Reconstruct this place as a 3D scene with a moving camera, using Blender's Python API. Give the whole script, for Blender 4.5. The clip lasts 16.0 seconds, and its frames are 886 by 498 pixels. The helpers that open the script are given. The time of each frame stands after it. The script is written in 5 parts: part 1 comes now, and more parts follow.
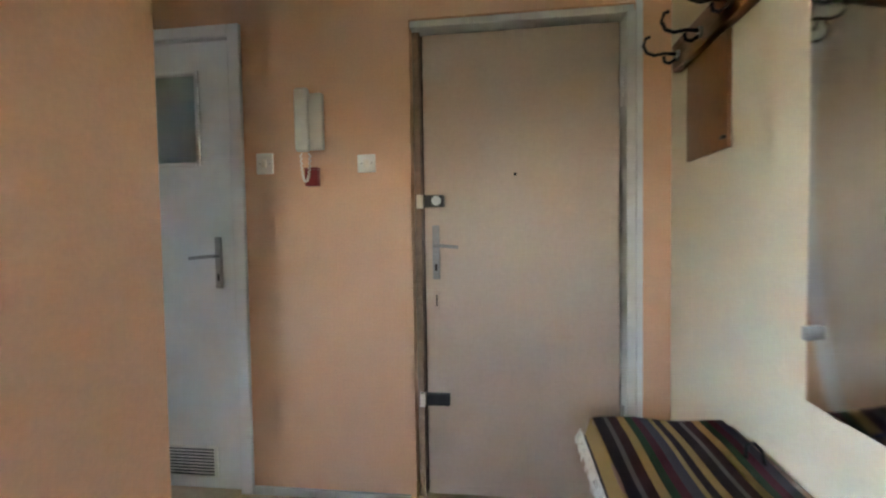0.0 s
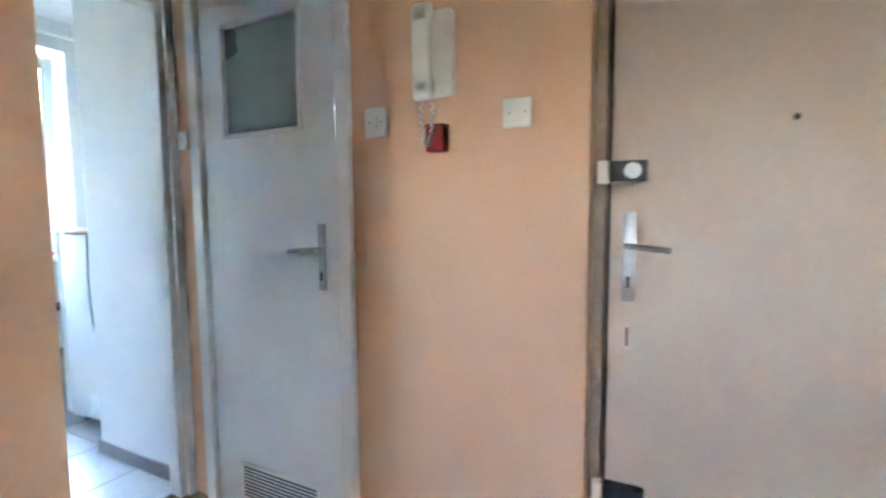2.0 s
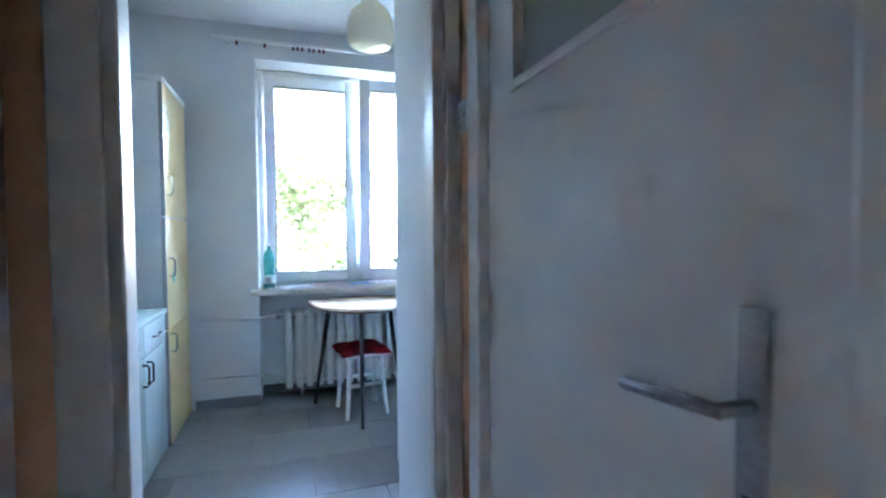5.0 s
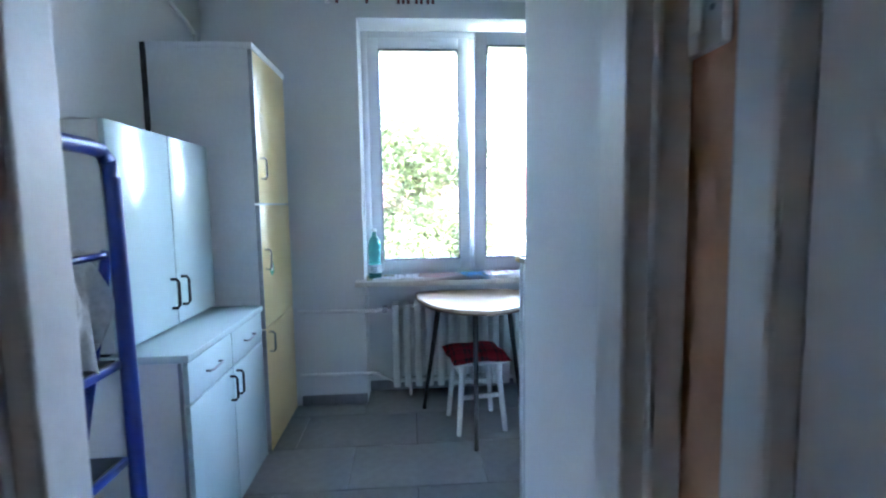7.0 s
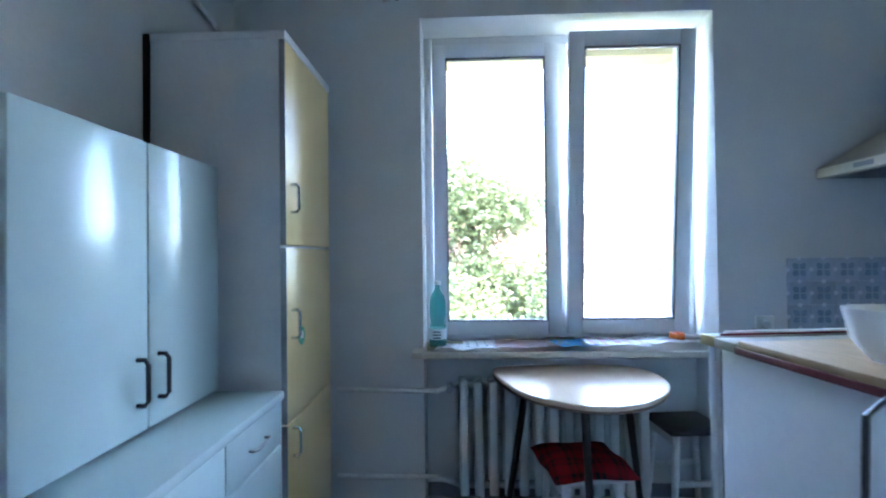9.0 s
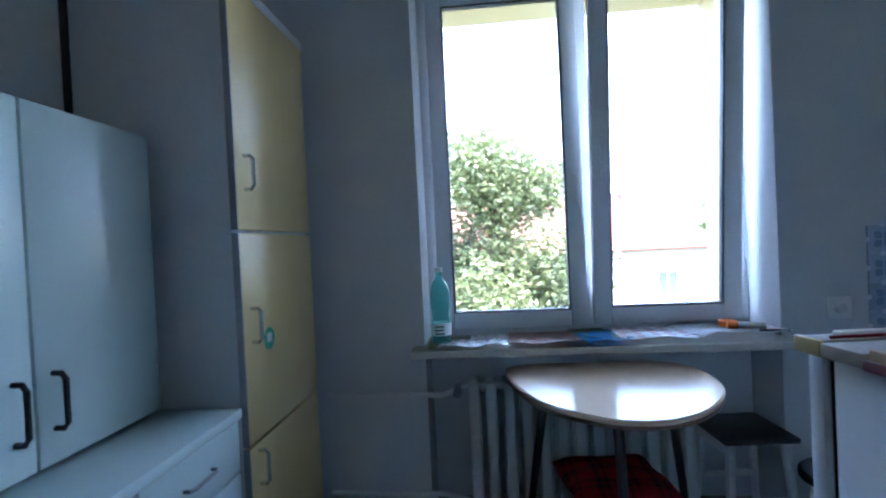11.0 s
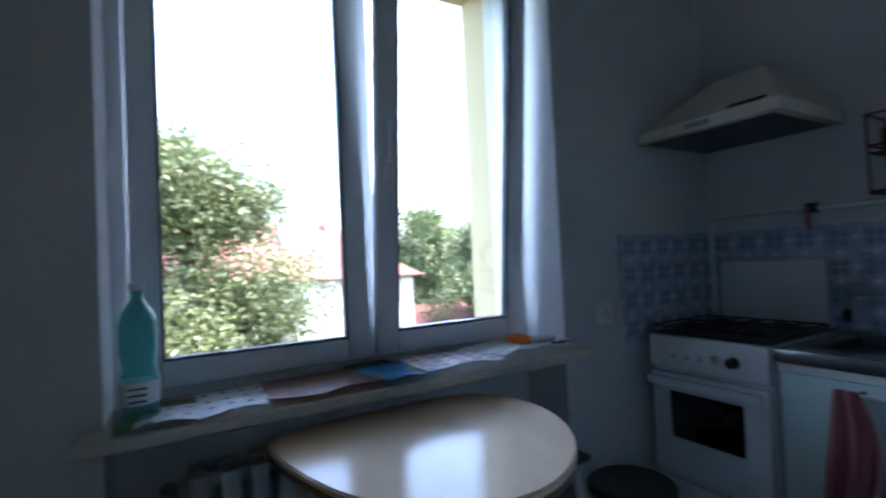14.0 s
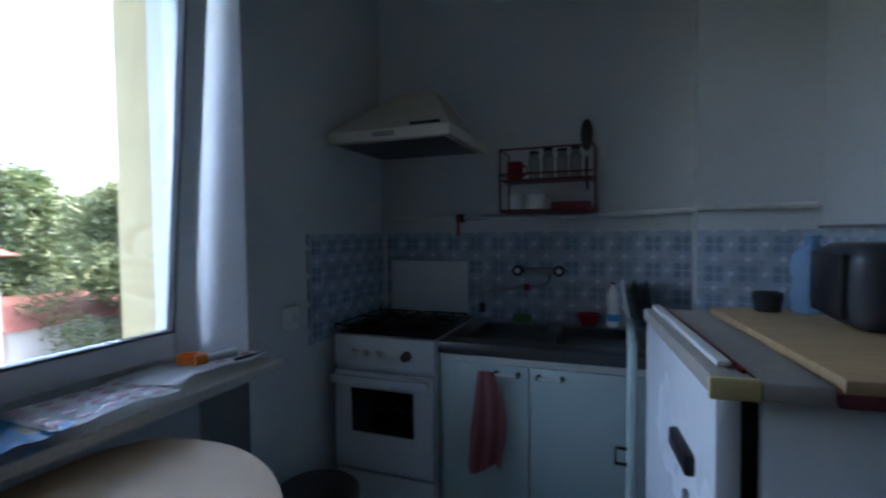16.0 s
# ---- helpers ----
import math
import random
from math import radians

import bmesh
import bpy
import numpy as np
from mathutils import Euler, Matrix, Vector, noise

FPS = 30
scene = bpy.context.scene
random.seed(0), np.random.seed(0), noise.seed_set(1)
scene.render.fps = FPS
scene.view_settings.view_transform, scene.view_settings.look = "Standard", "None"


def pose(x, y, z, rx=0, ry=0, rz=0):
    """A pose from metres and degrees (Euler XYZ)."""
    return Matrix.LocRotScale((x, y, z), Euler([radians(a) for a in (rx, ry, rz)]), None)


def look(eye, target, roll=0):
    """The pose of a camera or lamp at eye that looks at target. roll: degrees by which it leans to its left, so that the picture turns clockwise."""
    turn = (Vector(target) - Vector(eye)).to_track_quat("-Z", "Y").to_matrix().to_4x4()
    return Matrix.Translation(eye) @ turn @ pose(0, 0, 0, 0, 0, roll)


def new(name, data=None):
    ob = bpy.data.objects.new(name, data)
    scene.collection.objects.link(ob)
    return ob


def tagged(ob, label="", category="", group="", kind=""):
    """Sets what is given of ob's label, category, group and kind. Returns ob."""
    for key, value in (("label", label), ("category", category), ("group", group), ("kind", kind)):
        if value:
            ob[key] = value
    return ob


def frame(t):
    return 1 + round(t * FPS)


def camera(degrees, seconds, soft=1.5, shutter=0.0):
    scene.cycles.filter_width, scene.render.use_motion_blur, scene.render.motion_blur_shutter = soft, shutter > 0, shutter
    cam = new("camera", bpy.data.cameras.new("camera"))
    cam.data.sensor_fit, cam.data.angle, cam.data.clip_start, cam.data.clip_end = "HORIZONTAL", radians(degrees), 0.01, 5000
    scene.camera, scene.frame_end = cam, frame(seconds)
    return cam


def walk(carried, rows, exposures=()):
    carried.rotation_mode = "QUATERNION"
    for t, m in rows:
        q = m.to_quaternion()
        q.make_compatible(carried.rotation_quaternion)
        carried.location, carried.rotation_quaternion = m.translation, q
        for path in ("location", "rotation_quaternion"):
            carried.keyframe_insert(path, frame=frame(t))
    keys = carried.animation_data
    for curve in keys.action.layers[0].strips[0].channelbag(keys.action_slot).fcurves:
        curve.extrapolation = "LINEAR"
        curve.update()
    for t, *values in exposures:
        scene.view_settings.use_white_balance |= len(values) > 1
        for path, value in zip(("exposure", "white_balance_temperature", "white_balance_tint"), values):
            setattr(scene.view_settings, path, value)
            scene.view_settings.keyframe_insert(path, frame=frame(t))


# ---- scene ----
cam = camera(86.0, 16.0, soft=2.2, shutter=0.5)
PATH = [
    (0, (1.448, 0.508, 1.174), (1.174, 2.488, 1.096), -0.9),
    (0.5, (1.379, 0.743, 1.207), (1.045, 2.713, 1.121), -0.2),
    (1, (1.387, 0.938, 1.219), (0.818, 2.853, 1.128), -0.0),
    (1.5, (1.335, 1.092, 1.209), (0.625, 2.958, 1.1), -0.0),
    (2, (1.275, 1.229, 1.207), (0.356, 2.998, 1.04), -0.4),
    (2.5, (1.215, 1.487, 1.178), (-0.053, 3.025, 1.023), 0.2),
    (3, (1.075, 1.697, 1.184), (-0.466, 2.957, 0.994), 0.2),
    (3.5, (0.925, 1.823, 1.19), (-0.76, 2.886, 1.009), -0.3),
    (6, (0.163, 2.167, 1.287), (-1.813, 2.459, 1.182), -0.4),
    (6.5, (0.027, 2.164, 1.316), (-1.96, 2.315, 1.144), -0.8),
    (7, (-0.088, 2.181, 1.308), (-2.075, 2.31, 1.122), -0.9),
    (7.5, (-0.278, 2.156, 1.301), (-2.265, 2.288, 1.122), -0.9),
    (8, (-0.484, 2.121, 1.285), (-2.478, 2.211, 1.162), -1.0),
    (8.5, (-0.664, 2.099, 1.296), (-2.663, 2.104, 1.247), -0.6),
    (9, (-0.83, 2.046, 1.287), (-2.828, 1.978, 1.313), -0.7),
    (11.5, (-1.259, 2.151, 1.246), (-3.25, 1.963, 1.21), -2.9),
    (12, (-1.356, 2.149, 1.22), (-3.351, 2.01, 1.21), -3.0),
    (12.5, (-1.433, 2.097, 1.246), (-3.433, 2.073, 1.224), -2.6),
    (13, (-1.501, 2.12, 1.226), (-3.5, 2.189, 1.238), -2.4),
    (13.5, (-1.642, 2.129, 1.219), (-3.599, 2.539, 1.232), -2.8),
    (14, (-1.834, 2.003, 1.179), (-3.564, 3.006, 1.226), -2.6),
    (14.5, (-1.825, 2.131, 1.229), (-3.429, 3.326, 1.208), -2.7),
    (15, (-1.88, 2.138, 1.242), (-3.232, 3.611, 1.202), -2.7),
    (15.5, (-1.95, 2.083, 1.253), (-2.997, 3.786, 1.209), -2.0),
    (16, (-2.001, 2.038, 1.257), (-2.701, 3.91, 1.184), -0.6),
]
EXPOSURES = [
    (0, 7.4, 7500, 13), (1, 7.95, 7000, 13), (2, 8.05, 6500, 13), (2.5, 7.95, 6200, 14), (3.5, 7.5, 5800, 15), (6, 6.6, 5850, 16), (7.5, 6.3, 5850, 16),
    (9, 5.75, 5750, 16), (11.5, 4.65, 5700, 18), (12.5, 4.45, 5800, 18), (13.5, 4.05, 6000, 18), (14.5, 3.65, 6050, 17), (15.3, 3.35, 6150, 18), (16, 3.6, 6250, 18),
]

walk(cam, [(t, look(eye, target, roll)) for t, eye, target, roll in PATH], EXPOSURES)

# ---- world, sun, light ----
world = bpy.data.worlds.new("sky")
scene.world = world
world.use_nodes = True
wn = world.node_tree
sky = wn.nodes.new("ShaderNodeTexSky")
sky.sky_type = "NISHITA"
sky.sun_disc = False
sky.sun_elevation = radians(61)
sky.sun_rotation = radians(34)
sky.dust_density = 3.0
sky.air_density = 1.0
sky.ozone_density = 0.6
wn.links.new(sky.outputs[0], wn.nodes["Background"].inputs[0])
wn.nodes["Background"].inputs[1].default_value = 0.24

sun_data = bpy.data.lights.new("sun", "SUN")
sun_data.energy, sun_data.angle, sun_data.color = 1.5, radians(0.53), (1.0, 0.95, 0.87)
sun = new("sun", sun_data)
sun.matrix_world = look((9, 13.5, 29.3), (0, 0, 0))

# added fill lamp in an unseen rear opening, to light the hall
fill_data = bpy.data.lights.new("hall_fill_light", "AREA")
fill_data.shape, fill_data.size, fill_data.size_y, fill_data.energy, fill_data.color = "RECTANGLE", 0.28, 0.44, 0.003, (0.95, 0.97, 1.0)
fill_lamp = new("hall_fill_light", fill_data)
fill_lamp.matrix_world = look((1.35, -1.55, 1.63), (1.35, 0.5, 1.5))

# ---- materials ----
def mat(name, color, rough=0.6, metal=0.0, vary=0.12, grain=60.0, bump=0.15, stain=0.1, spec=0.5, trans=0.0, coat=0.0, stretch=(1, 1, 1), random_value=0.0, ior=1.45):
    m = bpy.data.materials.new(name)
    m.use_nodes = True
    t = m.node_tree
    b = t.nodes["Principled BSDF"]
    b.inputs["Metallic"].default_value = metal
    b.inputs["Specular IOR Level"].default_value = spec
    b.inputs["Transmission Weight"].default_value = trans
    b.inputs["Coat Weight"].default_value = coat
    b.inputs["IOR"].default_value = ior
    geo = t.nodes.new("ShaderNodeTexCoord")
    mp = t.nodes.new("ShaderNodeMapping")
    mp.inputs["Scale"].default_value = stretch
    t.links.new(geo.outputs["Object"], mp.inputs[0])
    n1 = t.nodes.new("ShaderNodeTexNoise")
    n1.inputs["Scale"].default_value, n1.inputs["Detail"].default_value = grain, 5
    n2 = t.nodes.new("ShaderNodeTexNoise")
    n2.inputs["Scale"].default_value, n2.inputs["Detail"].default_value = 2.3, 4
    for n in (n1, n2):
        t.links.new(mp.outputs[0], n.inputs["Vector"])
    def mul(a, src, amount):
        mr = t.nodes.new("ShaderNodeMapRange")
        mr.inputs["From Min"].default_value, mr.inputs["From Max"].default_value = 0.25, 0.75
        mr.inputs["To Min"].default_value, mr.inputs["To Max"].default_value = 1 - amount, 1 + amount * 0.6
        t.links.new(src, mr.inputs["Value"])
        mx = t.nodes.new("ShaderNodeMix")
        mx.data_type, mx.blend_type = "RGBA", "MULTIPLY"
        mx.inputs["Factor"].default_value = 1.0
        if a is None:
            mx.inputs[6].default_value = (*color, 1)
        else:
            t.links.new(a, mx.inputs[6])
        t.links.new(mr.outputs[0], mx.inputs[7])
        return mx.outputs[2]
    c = mul(None, n1.outputs["Fac"], vary)
    c = mul(c, n2.outputs["Fac"], stain)
    if random_value:
        oi = t.nodes.new("ShaderNodeObjectInfo")
        c = mul(c, oi.outputs["Random"], random_value)
    t.links.new(c, b.inputs["Base Color"])
    mr = t.nodes.new("ShaderNodeMapRange")
    mr.inputs["To Min"].default_value, mr.inputs["To Max"].default_value = max(0.02, rough - 0.08), min(1, rough + 0.1)
    t.links.new(n2.outputs["Fac"], mr.inputs["Value"])
    t.links.new(mr.outputs[0], b.inputs["Roughness"])
    if bump:
        bp = t.nodes.new("ShaderNodeBump")
        bp.inputs["Strength"].default_value, bp.inputs["Distance"].default_value = bump, 0.004
        t.links.new(n1.outputs["Fac"], bp.inputs["Height"])
        t.links.new(bp.outputs[0], b.inputs["Normal"])
    return m

PEACH = mat("peach_wall_paint", (0.74, 0.44, 0.285), 0.75, vary=0.05, grain=90, bump=0.1, stain=0.06)
CREAM = mat("cream_wall_paint", (0.78, 0.70, 0.56), 0.75, vary=0.05, grain=90, bump=0.1, stain=0.06)
WHITE_WALL = mat("white_wall_paint", (0.64, 0.65, 0.645), 0.8, vary=0.04, grain=90, bump=0.1, stain=0.06)
CEILING = mat("ceiling_paint", (0.70, 0.70, 0.69), 0.9, vary=0.04, bump=0.2)
ENAMEL = mat("white_gloss_enamel", (0.76, 0.77, 0.78), 0.14, vary=0.03, grain=25, bump=0.12, stain=0.05, coat=0.3)
FRAME_PAINT = mat("greyed_white_frame_paint", (0.66, 0.65, 0.64), 0.35, vary=0.06, grain=40, bump=0.2, stain=0.12)
BEIGE_DOOR = mat("beige_door_paint", (0.57, 0.44, 0.355), 0.5, vary=0.05, grain=50, bump=0.12, stain=0.1)
FROSTED = mat("frosted_glass", (0.30, 0.39, 0.37), 0.28, vary=0.08, grain=200, bump=0.3, trans=0.35)
CHROME = mat("worn_chrome", (0.36, 0.36, 0.37), 0.42, metal=1.0, vary=0.15, grain=120, bump=0.05)
DARK_METAL = mat("black_metal", (0.03, 0.03, 0.035), 0.4, metal=0.6, vary=0.2)
BLACK = mat("black_plastic", (0.02, 0.02, 0.022), 0.4, vary=0.2)
# near-black that paints shade into gaps; also the refrigerator gasket
SHADOW_GAP = mat("gap_shade_and_gasket", (0.02, 0.018, 0.016), 0.9)
PLASTIC_WHITE = mat("white_plastic", (0.78, 0.77, 0.73), 0.35, vary=0.03, bump=0.02)
PHONE = mat("ivory_plastic", (0.78, 0.74, 0.66), 0.35, vary=0.03, bump=0.02)
RED = mat("dark_red_plastic", (0.24, 0.015, 0.02), 0.4)
RAIL_WOOD = mat("varnished_brown_wood", (0.26, 0.10, 0.045), 0.35, vary=0.3, grain=14, stretch=(8, 1, 8))
PANEL_BROWN = mat("brown_hardboard", (0.26, 0.12, 0.055), 0.5, vary=0.12, grain=40)
MIRROR = mat("mirror_silver", (0.75, 0.77, 0.76), 0.04, metal=1.0, vary=0.02, bump=0.0)
LAMINATE = mat("white_laminate", (0.53, 0.64, 0.62), 0.17, spec=0.22, vary=0.02, grain=10, bump=0.0, stain=0.03)
CAB_SIDE = mat("off_white_cabinet_side", (0.66, 0.66, 0.62), 0.4, vary=0.04, stain=0.08)
TALL_SIDE = mat("painted_grey_white_board", (0.68, 0.69, 0.70), 0.5, vary=0.04, stain=0.08)
YELLOW = mat("pale_yellow_laminate", (0.72, 0.56, 0.27), 0.32, spec=0.3, vary=0.03, grain=8, bump=0.03, stretch=(3, 3, 0.6), stain=0.02)
EDGE_DARK = mat("dark_edge_strip", (0.05, 0.05, 0.06), 0.5)
EDGE_GREY = mat("grey_edge_strip", (0.30, 0.31, 0.33), 0.5)
PVC = mat("white_window_plastic", (0.76, 0.78, 0.80), 0.3, vary=0.03, bump=0.03)
GASKET = mat("grey_gasket", (0.12, 0.12, 0.13), 0.6)
SILL = mat("worn_cream_sill", (0.62, 0.58, 0.50), 0.45, vary=0.1, stain=0.2)
RADIATOR = mat("radiator_enamel", (0.66, 0.66, 0.63), 0.4, vary=0.06, stain=0.15)
FLOOR_TILE = mat("grey_stone_tile", (0.27, 0.275, 0.275), 0.3, vary=0.12, grain=22, bump=0.03, stain=0.08, random_value=0.12)
GROUT = mat("dark_grey_grout", (0.10, 0.10, 0.10), 0.85)
BASE_TILE = mat("grey_baseboard_tile", (0.22, 0.22, 0.225), 0.4, vary=0.15, grain=22)
LINO = mat("beige_linoleum", (0.50, 0.38, 0.26), 0.4, vary=0.15, grain=30, stain=0.2)
WALL_TILE = mat("blue_white_wall_tile", (0.46, 0.52, 0.60), 0.2, vary=0.12, grain=30, bump=0.05, random_value=0.1)
TILE_BLUE = mat("blue_tile_print", (0.27, 0.35, 0.47), 0.25, vary=0.25, grain=40)
TILE_PALE = mat("pale_tile_print", (0.72, 0.75, 0.80), 0.2, vary=0.05)
TABLE_TOP = mat("worn_light_veneer", (0.80, 0.60, 0.42), 0.17, spec=0.25, vary=0.03, grain=5, stretch=(1.5, 3, 1), bump=0.01, stain=0.10)
TABLE_EDGE = mat("dark_table_edge", (0.16, 0.09, 0.05), 0.5)
STOOL_WHITE = mat("chipped_white_stool_paint", (0.72, 0.72, 0.70), 0.45, stain=0.15)
BRIGHT_CHROME = mat("polished_chrome", (0.66, 0.65, 0.62), 0.22, metal=1.0, vary=0.1, grain=120, bump=0.03)
STOVE = mat("stove_enamel", (0.72, 0.74, 0.76), 0.25, vary=0.03, stain=0.06)
OVEN_GLASS = mat("dark_oven_glass", (0.012, 0.012, 0.014), 0.08, vary=0.1, bump=0)
STEEL = mat("brushed_sink_steel", (0.20, 0.20, 0.21), 0.30, metal=1.0, vary=0.15, grain=40, stretch=(1, 12, 1))
HOOD = mat("cream_hood_enamel", (0.72, 0.68, 0.56), 0.2, vary=0.05, stain=0.12)
PIPE_WHITE = mat("painted_pipe", (0.70, 0.70, 0.68), 0.4, stain=0.15)
TOWEL = mat("pink_terry_towel", (0.58, 0.22, 0.24), 0.95, vary=0.2, grain=300, bump=0.6)
LADDER_BLUE = mat("blue_ladder_enamel", (0.012, 0.03, 0.19), 0.3, vary=0.12, grain=40)
CLOTH_GREY = mat("crumpled_grey_cloth", (0.62, 0.61, 0.59), 0.95, vary=0.2, grain=60, bump=0.4)
BOARD = mat("light_wood_board", (0.50, 0.33, 0.17), 0.5, vary=0.2, grain=10, stretch=(2, 14, 2))
BOARD_GREY = mat("grey_beige_board", (0.40, 0.36, 0.31), 0.5, vary=0.1)
PAPER = mat("printed_paper", (0.86, 0.86, 0.84), 0.5, vary=0.04, stain=0.04)
PAPER_BROWN = mat("brown_magazine_cover", (0.42, 0.24, 0.16), 0.3, vary=0.25, grain=9)
PAPER_BLUE = mat("blue_magazine_cover", (0.03, 0.32, 0.62), 0.3, vary=0.2, grain=20)
PAPER_PINK = mat("pink_print", (0.68, 0.36, 0.40), 0.4, vary=0.15)
PAPER_OLIVE = mat("olive_cover", (0.30, 0.28, 0.10), 0.4)
ORANGE = mat("orange_plastic", (0.85, 0.22, 0.03), 0.4)
CERAMIC = mat("white_ceramic", (0.78, 0.79, 0.78), 0.12, vary=0.02, bump=0)
GREEN_STICKER = mat("green_sticker", (0.05, 0.42, 0.24), 0.4, vary=0.1)
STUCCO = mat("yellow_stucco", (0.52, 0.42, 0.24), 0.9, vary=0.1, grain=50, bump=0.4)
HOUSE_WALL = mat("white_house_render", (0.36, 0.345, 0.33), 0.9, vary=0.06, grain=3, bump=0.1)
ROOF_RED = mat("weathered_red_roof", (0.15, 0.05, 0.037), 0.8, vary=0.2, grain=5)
HOUSE_GLASS = mat("house_window_glass", (0.06, 0.07, 0.08), 0.35, spec=0.1)
BARK = mat("bark", (0.12, 0.09, 0.06), 0.95, vary=0.4, grain=8, bump=0.6)
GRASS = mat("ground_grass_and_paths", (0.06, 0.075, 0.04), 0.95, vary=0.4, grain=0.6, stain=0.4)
SHADE = mat("cream_lamp_shade", (0.80, 0.74, 0.58), 0.35, vary=0.03)
RACK_RED = mat("dark_red_wire", (0.12, 0.015, 0.02), 0.45)
GLASSWARE = mat("jar_glass", (0.55, 0.57, 0.57), 0.1, trans=0.5, vary=0.05)
APPLIANCE = mat("dark_grey_appliance", (0.05, 0.05, 0.055), 0.4, vary=0.1)
GREEN_SPONGE = mat("green_sponge", (0.10, 0.22, 0.05), 0.9)
BOTTLE = mat("green_bottle_plastic", (0.20, 0.62, 0.58), 0.08, trans=0.75, vary=0.03, bump=0.0, ior=1.2)
BOTTLE_BLUE = mat("blue_bottle_plastic", (0.45, 0.66, 0.85), 0.08, trans=0.75, vary=0.03, bump=0.0, ior=1.2)

def leaf_material(name, c1, c2):
    m = bpy.data.materials.new(name)
    m.use_nodes = True
    t = m.node_tree
    b = t.nodes["Principled BSDF"]
    g = t.nodes.new("ShaderNodeNewGeometry")
    r = t.nodes.new("ShaderNodeValToRGB")
    r.color_ramp.elements[0].color, r.color_ramp.elements[1].color = (*c1, 1), (*c2, 1)
    t.links.new(g.outputs["Random Per Island"], r.inputs[0])
    t.links.new(r.outputs[0], b.inputs["Base Color"])
    b.inputs["Roughness"].default_value = 0.55
    tr = t.nodes.new("ShaderNodeBsdfTranslucent")
    t.links.new(r.outputs[0], tr.inputs[0])
    mx = t.nodes.new("ShaderNodeMixShader")
    mx.inputs[0].default_value = 0.3
    t.links.new(b.outputs[0], mx.inputs[1]), t.links.new(tr.outputs[0], mx.inputs[2])
    t.links.new(mx.outputs[0], t.nodes["Material Output"].inputs[0])
    return m

LEAF = leaf_material("leaves", (0.05, 0.075, 0.03), (0.15, 0.17, 0.07))
LEAF_DARK = leaf_material("darker_leaves", (0.04, 0.07, 0.025), (0.11, 0.14, 0.045))

def glass_material():
    m = bpy.data.materials.new("window_glass")
    m.use_nodes = True
    t = m.node_tree
    gl, tp, fr, mx = (t.nodes.new(n) for n in ("ShaderNodeBsdfGlossy", "ShaderNodeBsdfTransparent", "ShaderNodeFresnel", "ShaderNodeMixShader"))
    gl.inputs["Roughness"].default_value = 0.01
    tp.inputs[0].default_value = (0.94, 0.96, 0.95, 1)
    fr.inputs[0].default_value = 1.45
    t.links.new(fr.outputs[0], mx.inputs[0]), t.links.new(tp.outputs[0], mx.inputs[1]), t.links.new(gl.outputs[0], mx.inputs[2])
    t.links.new(mx.outputs[0], t.nodes["Material Output"].inputs[0])
    return m

GLASS = glass_material()

def stripe_material(name, colors, axis, width, offset=0.0, second=None):
    """Woven stripes of the given colours across one axis; with second, a plaid of two axes."""
    m = bpy.data.materials.new(name)
    m.use_nodes = True
    t = m.node_tree
    b = t.nodes["Principled BSDF"]
    b.inputs["Roughness"].default_value = 0.95
    tc = t.nodes.new("ShaderNodeTexCoord")
    sep = t.nodes.new("ShaderNodeSeparateXYZ")
    t.links.new(tc.outputs["Object"], sep.inputs[0])
    def ramp(ax):
        d = t.nodes.new("ShaderNodeMath"); d.operation = "MULTIPLY_ADD"
        d.inputs[1].default_value, d.inputs[2].default_value = 1 / width, offset
        t.links.new(sep.outputs[ax], d.inputs[0])
        f = t.nodes.new("ShaderNodeMath"); f.operation = "FRACT"
        t.links.new(d.outputs[0], f.inputs[0])
        r = t.nodes.new("ShaderNodeValToRGB")
        r.color_ramp.interpolation = "CONSTANT"
        e = r.color_ramp.elements
        while len(e) < len(colors):
            e.new(0.5)
        pos = 0.0
        for k, (w, c) in enumerate(colors):
            e[k].position, e[k].color = pos, (*c, 1)
            pos += w
        t.links.new(f.outputs[0], r.inputs[0])
        return r.outputs[0]
    c = ramp(axis)
    if second is not None:
        mx = t.nodes.new("ShaderNodeMix"); mx.data_type = "RGBA"
        mx.inputs["Factor"].default_value = 0.5
        t.links.new(c, mx.inputs[6]), t.links.new(ramp(second), mx.inputs[7])
        c = mx.outputs[2]
    t.links.new(c, b.inputs["Base Color"])
    n = t.nodes.new("ShaderNodeTexNoise"); n.inputs["Scale"].default_value = 400
    bp = t.nodes.new("ShaderNodeBump"); bp.inputs["Strength"].default_value = 0.5; bp.inputs["Distance"].default_value = 0.003
    t.links.new(n.outputs["Fac"], bp.inputs["Height"]), t.links.new(bp.outputs[0], b.inputs["Normal"])
    return m

RUG = stripe_material("striped_woven_rug", [(0.10, (0.42, 0.25, 0.08)), (0.14, (0.035, 0.02, 0.02)), (0.06, (0.16, 0.13, 0.12)), (0.12, (0.06, 0.02, 0.02)), (0.10, (0.42, 0.25, 0.08)), (0.10, (0.03, 0.06, 0.025)), (0.10, (0.10, 0.02, 0.03)), (0.12, (0.08, 0.07, 0.08)), (0.06, (0.38, 0.24, 0.09)), (0.10, (0.05, 0.03, 0.03))], 0, 0.21)
CUSHION = stripe_material("red_plaid_wool", [(0.55, (0.42, 0.012, 0.02)), (0.18, (0.02, 0.01, 0.012)), (0.15, (0.30, 0.01, 0.015)), (0.12, (0.02, 0.012, 0.012))], 0, 0.09, 0.2, 1)

# ---- building blocks ----
ORG = {}

